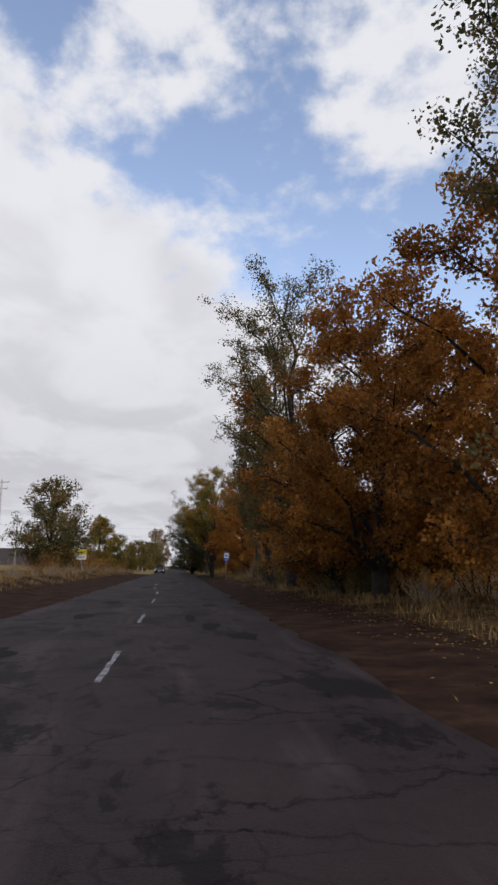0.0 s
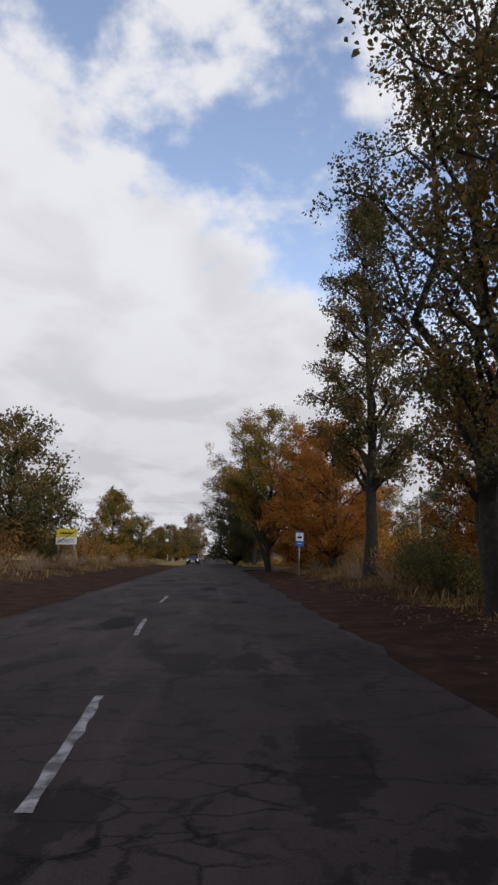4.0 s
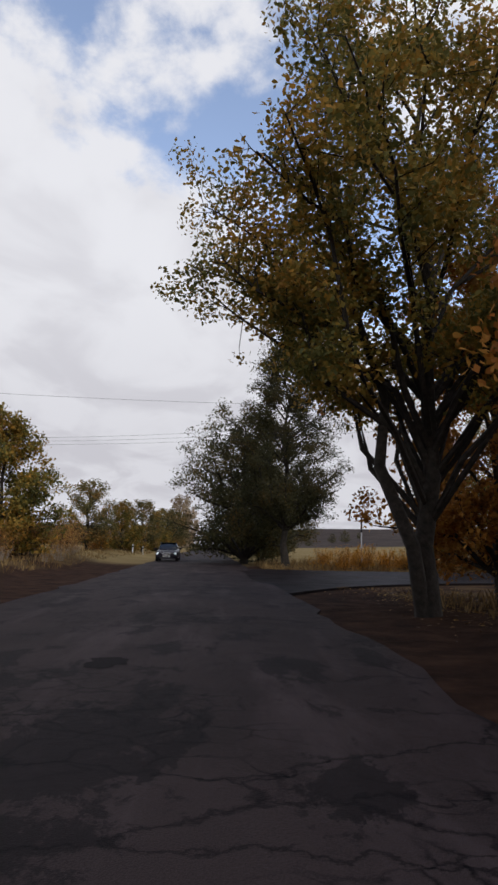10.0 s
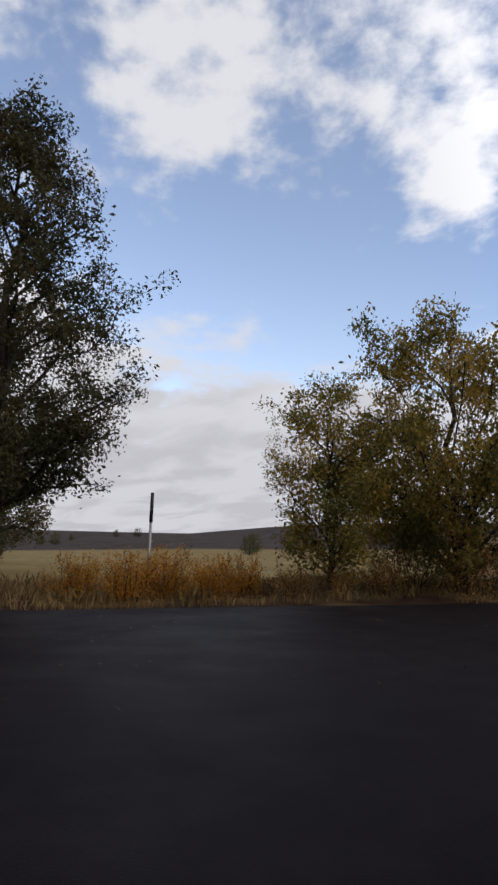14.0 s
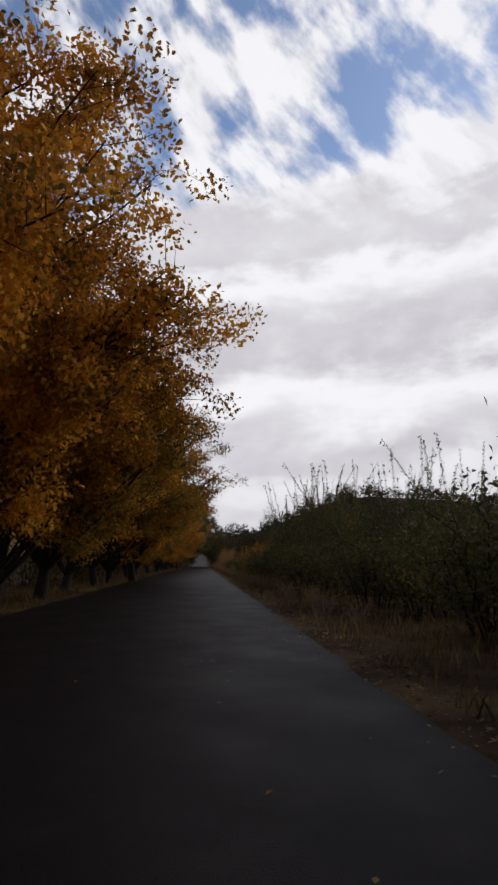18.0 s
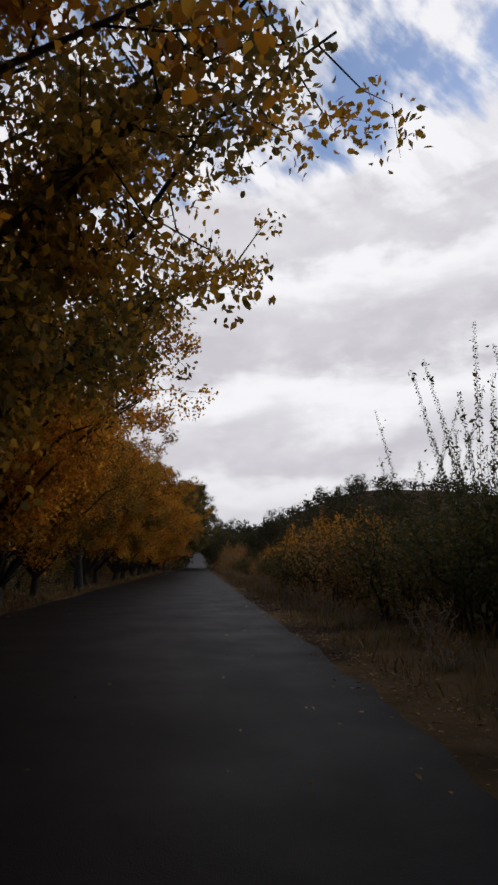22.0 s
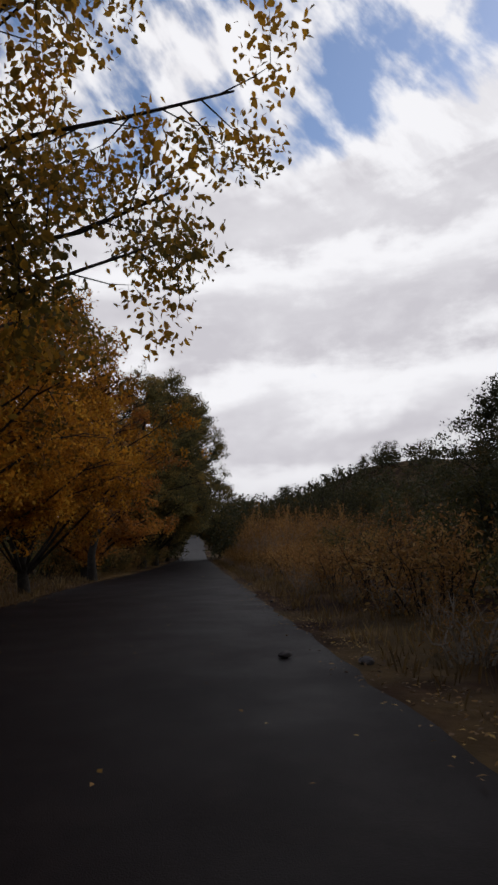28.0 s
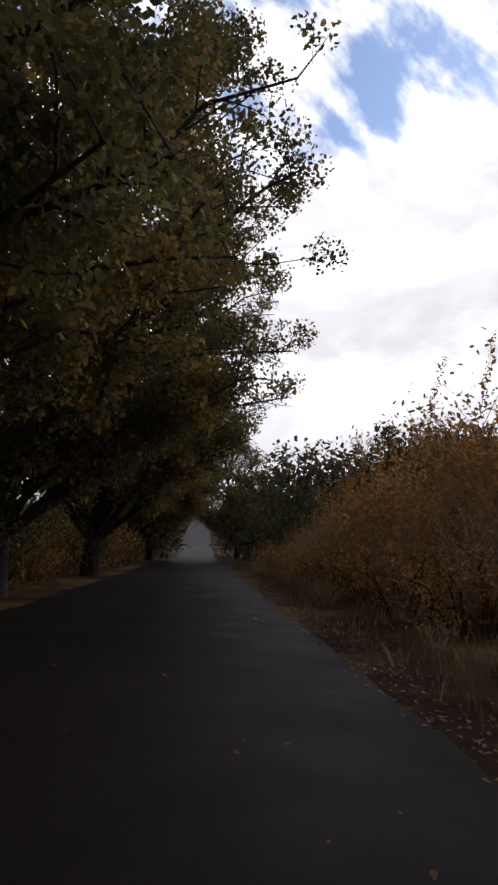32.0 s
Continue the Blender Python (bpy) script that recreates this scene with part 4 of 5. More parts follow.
# side road, left row
for key, s, lat, turn, sc in (("acacia", 1.0, -7.6, 0, 1.0), ("walnut", 6.5, -8.4, 30, 1.0), ("elm_c", 13.5, -8.6, 60, 0.9), ("elm_c", 18.5, -8.4, 200, 0.95), ("gold_c", 24.5, -6.7, 0, 1.0), ("gold_c", 31.5, -6.5, 28, 0.96), ("walnut_b", 35, -6.0, 0, 0.95),
                              ("gold", 41.5, -6.5, 230, 0.93), ("walnut_b", 47.5, -6.0, 200, 0.92), ("gold_b", 52.5, -6.0, 10, 1.05), ("walnut_b", 57.5, -5.0, 250, 1.14), ("gold", 65.5, -6.3, 60, 0.92), ("gold_b", 70, -6.5, 220, 0.78),
                              ("bare", 80.5, -5.8, 0, 1.15), ("walnut_b", 75, -6.6, 110, 0.68), ("gold", 85, -6.2, 20, 0.85), ("walnut_b", 90.5, -6.6, 290, 0.76), ("gold", 96, -6.2, 210, 0.76), ("gold_b", 102, -6.2, 210, 0.92), ("gold", 108.5, -6.0, 20, 0.82),
                              ("gold_b", 114, -6.0, 120, 1.12), ("walnut_b", 122, -6.0, 110, 1.0), ("gold_b", 127.5, -6.7, 200, 0.9), ("gold_b", 133, -6.6, 170, 0.85), ("gold", 139, -6.2, 80, 0.88), ("maple_b", 152.5, -6.4, 200, 1.15),
                              ("oak", 167.5, -6.0, -25, 0.92), ("oak", 176, -5.2, 20, 1.0), ("oak", 188, -4.8, -10, 1.06), ("oak", 205, -5.4, 30, 1.0), ("oak", 222, -5.0, -30, 1.0), ("oak", 240, 4.4, 170, 0.95)):
    plant(key, *side(s, lat), turn, sc)
plant("bare", *side(149, -5.4), 100, 1.3, "nearly bare tree with a few orange leaves on fine twigs", tall=0.74)
rg = np.random.default_rng(19)
for i in range(50):
    plant(("thicket", "thicket_b", "thicket")[i % 3], *side(19 + i * 4 + rg.uniform(-1, 1), -8.8 + rg.uniform(-0.6, 0.6)), rg.uniform(0, 360), rg.uniform(0.8, 1.15))
for i in range(14):
    plant(("thicket", "thicket_b")[i % 2], *side(158 + i * 4.4, -7.2 + rg.uniform(-0.4, 0.4)), rg.uniform(0, 360), rg.uniform(1.0, 1.4))
for s in (158, 163, 168, 173, 178, 183):
    plant("thicket", *side(s, -10.2), s * 17, 1.9)
for i in range(10):
    plant(("thicket", "thicket_b", "thicket")[i % 3], *side(4.5 + i * 1.9, -8.3 + (i % 3) * 0.4), i * 47, 0.8 + (i % 4) * 0.12)
for i in range(9):
    plant(("thicket", "thicket_b", "thicket")[i % 3], *side(161 + i * 5.3, -6.1 + (i % 3) * 0.25), i * 71, 0.85 + (i % 4) * 0.12)
# side road, bushes on the right
rg = np.random.default_rng(9)
for i in range(46):
    s = 9 + i * 4.2 + rg.uniform(-0.8, 0.8)
    k = ("bush", "bush_b")[i % 2] if s < 66 else ("rust", "bush", "thicket_b", "bush_b")[i % 4] if s < 130 else ("rust", "thicket_b", "rust")[i % 3]
    low = 0.62 if 80 < s < 125 else 0.72 if s >= 125 else 1.0
    plant(k, *side(s, 4.5 + rg.uniform(-0.2, 0.6)), rg.uniform(0, 360), rg.uniform(0.85, 1.1) * low)
    k = "tallbush" if s < 62 else ("rust", "thicket", "bush")[i % 3] if s < 145 else "rust"
    plant(k, *side(s + 2, 7.2 + rg.uniform(-0.6, 1.2)), rg.uniform(0, 360), rg.uniform(0.85, 1.15) * (0.95 if s > 130 else 1.0), tall=rg.uniform(0.9, 1.15))
for s, lat, sc in ((172, 6.8, 1.2), (178, 6.8, 1.2), (183.5, 7.2, 1.05), (166, 7.6, 0.9), (160, 7.6, 0.95), (154, 7.8, 0.9), (149, 8.6, 0.8), (190, 7.4, 1.0), (176, 11, 1.0), (185, 12, 1.0), (168, 12.5, 0.9)):
    plant("tallrust", *side(s, lat), s * 31, sc)
for s, lat, sc in ((31.5, 7.6, 0.85), (36, 7.4, 0.9), (42.5, 6.6, 0.95), (47, 6.8, 1.1), (50.5, 6.9, 1.15), (53.5, 6.6, 1.1), (57, 7.4, 1.1), (60, 6.4, 0.95), (64.5, 6.6, 0.85)):
    plant("shoots", *side(s, lat), s * 47, sc)
for s, lat, sc in ((70.5, 5.6, 1.25), (73.5, 5.2, 1.3), (76, 6.6, 1.5), (80, 6.4, 1.5), (84, 6.6, 1.35), (88, 6.6, 1.4), (93, 6.4, 1.2), (98, 6.2, 1.2)):
    plant("goldbush", *side(s, lat), s * 31, sc)
for s, lat, sc in ((70, 4.8, 0.8), (76, 5.2, 0.85), (81.5, 5.0, 0.8), (86, 5.2, 0.8), (92, 5.4, 0.75)):
    plant("bush_b", *side(s, lat), s * 23, sc)
for i in range(17):
    plant("reed", *side(151 + i * 2.6 + (i * 7 % 5) * 0.2, 4.9 + (i * 5 % 7) * 0.16), i * 83, 0.75 + (i * 3 % 5) * 0.09)
rg = np.random.default_rng(57)
for i in range(64):
    plant("weed", *side(26 + i * 2.75 + rg.uniform(-0.8, 0.8), rg.uniform(2.9, 4.1)), rg.uniform(0, 360), rg.uniform(0.4, 0.8))
plant("juniper", *side(90, 7.8), 0, 0.92)
for i in range(9):
    plant("juniper", *side(178 + i * 4.5, 12.5 + (i * 7 % 5) * 1.6), i * 40, 1.1 + (i * 3 % 4) * 0.12, "dark pointed evergreen tree behind the rusty bushes")
plant("elm_b", *side(55.5, 8.6), 70, 0.44, "small dark green tree beside the hedge")
plant("elm_b", *side(130, 8.4), 100, 0.5, "small dark green tree beside the hedge")
plant("elm_b", *side(124.5, 8.4), 40, 0.57, "small dark green tree beside the hedge")
for s, lat, sc in ((196, 16, 0.9), (190, 20, 1.0), (204, 9, 0.95), (197, 11, 0.8), (210, 7.5, 1.0), (218, 7, 1.0), (214, -9, 1.2), (221, -7, 1.2), (234, 7, 1.1), (246, 6.5, 1.2), (252, -7, 1.2), (180, 24, 0.9), (172, 28, 0.9), (200, 14, 1.0), (207, 20, 1.1), (196, 24, 1.0), (216, 12, 1.0), (226, 9, 1.0), (228, -9, 1.1), (240, -9, 1.2), (236, 14, 1.1), (188, 32, 1.0), (215, 28, 1.1)):
    plant("fargreen", *side(s, lat), s * 7, sc)
for i in range(40):
    plant("fargreen", *side(255 + rg.uniform(0, 165), rg.uniform(6, 150) if i % 4 else rg.uniform(-60, -9)), rg.uniform(0, 360), rg.uniform(0.8, 1.3))



def far_wood(n, each, seed):
    """The distant wooded hillside: many crowns of coarse leaf clumps."""
    rg = np.random.default_rng(seed)
    s, lat = rg.uniform(300, 440, n), rg.uniform(10, 210, n)
    x, y = O2[0] + F2[0] * s + R2[0] * lat, O2[1] + F2[1] * s + R2[1] * lat
    high, wide = rg.uniform(4.5, 9.5, n), rg.uniform(2.6, 4.4, n)
    own = np.repeat(np.arange(n), each)
    d = rg.normal(0, 1, (n * each, 3))
    d *= (rg.uniform(0, 1, n * each) ** 0.4 / np.linalg.norm(d, axis=1))[:, None]
    z = land(x, y)
    pos = np.stack([x[own] + d[:, 0] * wide[own], y[own] + d[:, 1] * wide[own], z[own] + high[own] * (0.52 + 0.5 * d[:, 2])], -1)
    ob = new("far_wood", leaf_mesh("far_wood", pos, 1.15, rg, LEAF_GREEN, 0, 0.9))
    return tagged(ob, "dark green wood on the distant hillside", "wood", kind="stuff")


far_wood(330, 70, 33)
for i, (x, y) in enumerate(((70, 520), (95, 560), (104, 556), (128, 610), (190, 690), (215, 700), (260, 560), (300, 620), (150, 350), (210, 380), (120, 300))):
    plant("fargreen", x, y, i * 77, 0.55 + (i % 3) * 0.2, "small dark tree on the far field boundary")


# ---------------------------------------------------------------- grass and fallen leaves
def blades(name, n, spot, lo, hi, wide, label, seed):
    """Dry grass: single bent blades standing on the ground."""
    rg = np.random.default_rng(seed)
    x, y = spot(rg, n)
    z = land(x, y)
    tuft = 0.55 + 0.45 * np.sin(x * 1.9 + np.sin(y * 1.3) * 2) * np.sin(y * 1.6)
    h = rg.uniform(lo, hi, n) * np.clip(tuft, 0.25, 1)
    q = rg.uniform(0, 6.28, n)
    w = wide * rg.uniform(0.6, 1.3, n)
    bend = h * rg.uniform(0.1, 0.6, n)
    p = rg.uniform(0, 6.28, n)
    v = np.zeros((n, 4, 3))
    v[:, 0] = np.stack([x - np.cos(q) * w, y - np.sin(q) * w, z - 0.03], -1)
    v[:, 1] = np.stack([x + np.cos(q) * w, y + np.sin(q) * w, z - 0.03], -1)
    v[:, 2] = np.stack([x + np.cos(p) * bend * 0.4 + np.cos(q) * w * 0.6, y + np.sin(p) * bend * 0.4 + np.sin(q) * w * 0.6, z + h * 0.6], -1)
    v[:, 3] = np.stack([x + np.cos(p) * bend, y + np.sin(p) * bend, z + h], -1)
    me = bpy.data.meshes.new(name)
    me.vertices.add(4 * n)
    me.vertices.foreach_set("co", v.ravel())
    me.loops.add(4 * n)
    me.loops.foreach_set("vertex_index", np.arange(4 * n, dtype=np.int32))
    me.polygons.add(n)
    me.polygons.foreach_set("loop_start", np.arange(0, 4 * n, 4, dtype=np.int32))
    me.polygons.foreach_set("loop_total", np.full(n, 4, dtype=np.int32))
    me.materials.append(STRAW)
    me.update(calc_edges=True)
    return tagged(new(name, me), label, "grass", kind="stuff")


def along(s0, s1, l0, l1):
    def spot(rg, n):
        s, lat = rg.uniform(s0, s1, n), rg.uniform(l0, l1, n)
        return O2[0] + F2[0] * s + R2[0] * lat, O2[1] + F2[1] * s + R2[1] * lat
    return spot


def block(x0, x1, y0, y1):
    return lambda rg, n: (rg.uniform(x0, x1, n), rg.uniform(y0, y1, n))


blades("verge_grass", 16000, block(5.2, 11, -4, 85), 0.15, 0.5, 0.012, "dry straw-coloured grass under the roadside trees", 1)
blades("verge_grass", 12000, block(-13, -7.6, 10, 160), 0.15, 0.5, 0.014, "dry brown grass on the far bank", 2)
blades("verge_grass", 9000, block(3.2, 24, 103.5, 112), 0.2, 0.6, 0.012, "tall dry golden grass at the field edge", 3)
blades("verge_grass", 22000, along(4, 215, -9.0, -5.2), 0.12, 0.45, 0.012, "dry grass under the side road trees", 4)
blades("verge_grass", 14000, along(10, 200, -6.6, -5.2), 0.06, 0.2, 0.014, "short straw-coloured grass strip at the road edge", 6)
blades("verge_grass", 24000, along(4, 215, 2.2, 5.0), 0.12, 0.42, 0.011, "dry grass along the hedge", 5)


def litter(name, n, spot, size, label, seed, lift=0.012):
    """Fallen leaves lying on the ground or the road."""
    rg = np.random.default_rng(seed)
    x, y = spot(rg, n)
    z = np.maximum(land(x, y), np.where(np.abs(land(x, y)) < 0.1, 0.0, -9)) + lift
    me = leaf_mesh(name, np.stack([x, y, z + rg.uniform(0, 0.02, n)], -1), size, rg, LITTER, 0, 0.7, up=5.0)
    return tagged(new(name, me), label, "fallen leaves", kind="stuff")


def edge(s0, s1, lat, spread):
    def spot(rg, n):
        s, o = rg.uniform(s0, s1, n), lat + rg.normal(0, spread, n)
        return O2[0] + F2[0] * s + R2[0] * o, O2[1] + F2[1] * s + R2[1] * o
    return spot


litter("fallen_leaves", 14000, edge(5, 210, 2.15, 0.28), 0.06, "yellow brown fallen leaves along the road edge", 11)
litter("fallen_leaves", 9000, edge(5, 210, -5.4, 0.4), 0.06, "brown fallen leaves along the verge", 12)
litter("fallen_leaves", 800, along(8, 190, -4.8, 1.6), 0.055, "scattered fallen leaves on the side road", 13, 0.03)
litter("fallen_leaves", 7000, lambda rg, n: (6.3 + rg.normal(0, 0.9, n), rg.uniform(-2, 88, n)), 0.09, "orange fallen leaves under the roadside trees", 15)
litter("fallen_leaves", 9000, lambda rg, n: (6.9 + rg.normal(0, 0.35, n), rg.uniform(14, 86, n)), 0.075, "rusty leaf drift along the foot of the roadside trees", 17, 0.03)
litter("fallen_leaves", 300, lambda rg, n: (rg.uniform(3, 26, n), rg.uniform(93.5, 101.5, n)), 0.055, "few fallen leaves on the junction", 16, 0.03)
litter("fallen_leaves", 5000, lambda rg, n: (5.6 + rg.normal(0, 0.9, n), rg.uniform(-2, 88, n)), 0.085, "brown fallen leaves on the dirt shoulder", 14)

# ---------------------------------------------------------------- made things
def part(name, bm, mat, parent=None, label="", smooth_faces=False):
    me = bpy.data.meshes.new(name)
    bmesh.ops.recalc_face_normals(bm, faces=bm.faces)
    bm.to_mesh(me)
    bm.free()
    me.materials.append(mat)
    ob = new(name, me)
    if parent:
        ob.parent = parent
    if label:
        ob["label"] = label
    return soft_shade(ob) if smooth_faces else ob


def box(sx, sy, sz, at=(0, 0, 0), bevel=0.0, m=None):
    bm = bmesh.new()
    bmesh.ops.create_cube(bm, size=1, matrix=Matrix.Translation(at) @ (m or Matrix()) @ Matrix.Diagonal((sx, sy, sz, 1)))
    if bevel:
        bmesh.ops.bevel(bm, geom=bm.edges[:], offset=bevel, segments=2, affect="EDGES", profile=0.5)
    return bm


def rod(a, b, r0, r1, n=12):
    v, f = [], []
    tube(v, f, [a, (np.asarray(a, float) + np.asarray(b, float)) / 2, b], [r0, (r0 + r1) / 2, r1], n)
    bm = bmesh.new()
    vs = [bm.verts.new(p) for p in v]
    for q in f:
        bm.faces.new([vs[i] for i in q])
    bm.faces.new([vs[i] for i in range(n)][::-1])
    return bm


def disc(r, depth, at, axis="Y", n=24, bevel=0.0):
    bm = bmesh.new()
    m = Matrix.Translation(at) @ (Matrix.Rotation(radians(90), 4, "X") if axis == "Y" else Matrix.Rotation(radians(90), 4, "Y") if axis == "X" else Matrix())
    bmesh.ops.create_cone(bm, cap_ends=True, segments=n, radius1=r, radius2=r, depth=depth, matrix=m)
    if bevel:
        bmesh.ops.bevel(bm, geom=[e for e in bm.edges if len(e.link_faces) == 2 and abs(e.calc_face_angle(0)) > 1], offset=bevel, segments=2, affect="EDGES")
    return bm


def slab(points, thick, m):
    """A flat plate with the given outline in its own x-z plane, thick along y."""
    bm = bmesh.new()
    f = bm.faces.new([bm.verts.new((x, 0, z)) for x, z in points])
    g = bmesh.ops.extrude_face_region(bm, geom=[f])
    bmesh.ops.translate(bm, verts=[q for q in g["geom"] if isinstance(q, bmesh.types.BMVert)], vec=(0, thick, 0))
    bm.transform(m)
    return bm


def rounded(w, h, r, n=5):
    pts = []
    for cx, cz, a0 in ((w / 2 - r, h / 2 - r, 0), (-w / 2 + r, h / 2 - r, 90), (-w / 2 + r, -h / 2 + r, 180), (w / 2 - r, -h / 2 + r, 270)):
        for k in range(n + 1):
            q = radians(a0 + 90 * k / n)
            pts.append((cx + r * math.cos(q), cz + r * math.sin(q)))
    return pts


STEEL = plain("galvanised_steel", (0.35, 0.35, 0.36), 0.5, 0.7, 0.2, 12)
SIGN_BLUE = plain("blue_sign_paint", (0.03, 0.12, 0.42), 0.45, 0, 0.12, 8)
SIGN_WHITE = plain("white_sign_paint", (0.72, 0.72, 0.70), 0.5, 0, 0.1, 8)
SIGN_YELLOW = plain("yellow_sign_paint", (0.62, 0.50, 0.03), 0.5, 0, 0.12, 8)
SIGN_BLACK = plain("black_sign_paint", (0.015, 0.015, 0.018), 0.5)
CONCRETE = plain("weathered_concrete", (0.42, 0.40, 0.37), 0.9, 0, 0.25, 6)
WIRE = plain("dark_cable", (0.03, 0.03, 0.035), 0.6)
PORCELAIN = plain("porcelain", (0.55, 0.53, 0.48), 0.3)
WHITE_POST = plain("white_post_paint", (0.7, 0.7, 0.68), 0.6)
STONE = plain("grey_stone", (0.075, 0.066, 0.062), 0.9, grain=0.4, scale=12)


def bus_stop_sign(x, y):
    root = new("bus_stop_sign")
    z = float(land(x, y))
    root.matrix_basis = pose(x, y, z, 0, 1.5, 3)
    part("post", rod((0, 0, -0.3), (0, 0, 2.62), 0.03, 0.03), STEEL, root, smooth_faces=True)
    panel = part("panel", slab(rounded(0.50, 0.80, 0.05), 0.02, pose(0, -0.055, 2.22)), SIGN_BLUE, root, "blue enamel sign panel")
    field = part("white_field", slab(rounded(0.42, 0.46, 0.03), 0.008, pose(0, -0.064, 2.32)), SIGN_WHITE, panel)
    part("bus_symbol", slab(rounded(0.26, 0.11, 0.03), 0.006, pose(0.0, -0.071, 2.30)), SIGN_BLACK, panel, "black bus symbol")
    for dx in (-0.08, 0.08):
        part("wheel_symbol", disc(0.03, 0.006, (dx, -0.068, 2.235), "Y", 16), SIGN_BLACK, panel)
    part("symbol_head", slab(rounded(0.07, 0.06, 0.02), 0.006, pose(-0.02, -0.071, 2.45)), SIGN_BLACK, panel)
    part("text_bar", slab(rounded(0.24, 0.035, 0.01), 0.006, pose(0, -0.062, 1.95)), SIGN_WHITE, panel)
    for zz in (2.05, 2.45):
        part("clamp", box(0.09, 0.08, 0.03, (0, -0.012, zz), 0.008), STEEL, root)
    return tagged(root, "blue and white bus stop sign on a steel post", "road sign")


bus_stop_sign(4.75, 64.0)


def town_sign(x, y):
    root = new("town_exit_sign")
    z = float(land(x, y))
    root.matrix_basis = pose(x, y, z, 0, 0, 6)
    for dx in (-0.55, 0.55):
        part("post", rod((dx, 0.05, -0.3), (dx, 0.05, 2.75), 0.035, 0.035), STEEL, root, smooth_faces=True)
    top = part("yellow_panel", slab(rounded(1.55, 0.60, 0.04), 0.02, pose(0, 0, 2.42)), SIGN_YELLOW, root, "yellow upper panel with skyline")
    low = part("white_panel", slab(rounded(1.55, 0.55, 0.04), 0.02, pose(0, 0, 1.83)), SIGN_WHITE, root, "white lower panel with the town name")
    # skyline: a row of house fronts
    for k, (dx, w, h, roof) in enumerate(((-0.42, 0.16, 0.10, 0.06), (-0.24, 0.14, 0.13, 0.07), (-0.04, 0.22, 0.12, 0.02), (0.17, 0.12, 0.16, 0.1), (0.36, 0.2, 0.10, 0.05))):
        part("house_symbol", slab([(-w / 2, 0), (w / 2, 0), (w / 2, h), (0, h + roof), (-w / 2, h)], 0.006, pose(dx, -0.008, 2.33)), SIGN_BLACK, top)
    strike = math.degrees(math.atan2(0.95, 1.35))
    part("strike_bar", box(1.62, 0.006, 0.05, (0, -0.016, 2.12), 0, Matrix.Rotation(radians(-strike), 4, "Y")), SIGN_BLACK, root, "black diagonal strike-out bar")
    txt = bpy.data.curves.new("town_name", "FONT")
    txt.body, txt.size, txt.align_x, txt.extrude = "FLOREŞTI", 0.34, "CENTER", 0.002
    holder = new("town_name", txt)
    bpy.context.view_layer.update()
    me = bpy.data.meshes.new_from_object(holder.evaluated_get(bpy.context.evaluated_depsgraph_get()))
    bpy.data.objects.remove(holder)
    me.materials.append(SIGN_BLACK)
    word = new("town_name", me)
    word.parent = root
    word.matrix_basis = pose(0, -0.006, 1.71, 90) @ Matrix.Diagonal((0.82, 1, 1, 1))
    return tagged(root, "yellow and white town exit sign, struck through", "road sign")


town_sign(-11.35, 77.0)


def power_pole(x, y, h, turn, arms, brace=True):
    root = new("power_pole")
    root.matrix_basis = pose(x, y, float(land(x, y)), 0, 0, turn)
    part("pole", rod((0, 0, -0.6), (0, 0, h), 0.14, 0.09), CONCRETE, root, smooth_faces=True)
    if brace:
        part("brace", rod((1.5, 0, -0.4), (0.08, 0, h * 0.82), 0.12, 0.09), CONCRETE, root, smooth_faces=True)
    for z, w in arms:
        part("crossarm", box(w, 0.08, 0.08, (0, 0.1, z), 0.01), STEEL, root)
        for dx in (-w / 2 + 0.08, 0.0, w / 2 - 0.08):
            part("insulator", rod((dx, 0.1, z + 0.03), (dx, 0.1, z + 0.22), 0.05, 0.03, 10), PORCELAIN, root, smooth_faces=True)
    return tagged(root, "grey concrete power pole with steel crossarms", "power pole", "power poles")


power_pole(-13.2, 83, 8.0, 10, ((7.7, 1.6),))
power_pole(-30, 105.7, 8.2, 25, ((7.9, 1.8),), False)
power_pole(-21.5, 89.0, 7.4, 0, ((7.0, 1.2),), False)
power_pole(-21.5, 80, 11.2, 0, ((10.9, 1.8), (10.1, 1.4)), False)
power_pole(20, 89.4, 7.2, 5, ((6.8, 1.2),), False)
power_pole(36, 72.4, 8.2, 25, ((7.9, 1.8),), False)


def cable(a, b, sag, r=0.0045):
    v, f = [], []
    a, b = np.array(a, float), np.array(b, float)
    us = np.linspace(0, 1, 25)
    tube(v, f, [a + (b - a) * u - np.array([0, 0, sag * 4 * u * (1 - u)]) for u in us], [r] * 25, 6)
    ob = link("overhead_cable", v, f, WIRE)
    return tagged(ob, "thin dark overhead power cable across the road", "cable", "overhead cables")


for k, (up, out_) in enumerate(((0.0, -0.2), (-0.04, 0.0), (-0.08, 0.2))):
    cable((-30 + out_ * 0.5, 105.9 + out_, 8.15 + up), (36 + out_ * 0.5, 72.6 + out_, 8.15 + up), 2.75 + 0.08 * k)
cable((-21.5, 89.2, 7.25), (20, 89.6, 7.05), 0.85)


def thin_pole(x, y, h):
    root = new("field_pole")
    root.matrix_basis = pose(x, y, float(land(x, y)), 0, 1)
    part("shaft", rod((0, 0, -0.3), (0, 0, h * 0.72), 0.05, 0.045), STEEL, root, smooth_faces=True)
    part("sleeve", rod((0, 0, h * 0.7), (0, 0, h), 0.06, 0.055), WIRE, root, "dark upper sleeve", True)
    return tagged(root, "thin grey metal pole standing at the field edge", "pole")


thin_pole(9.9, 108.5, 3.2)


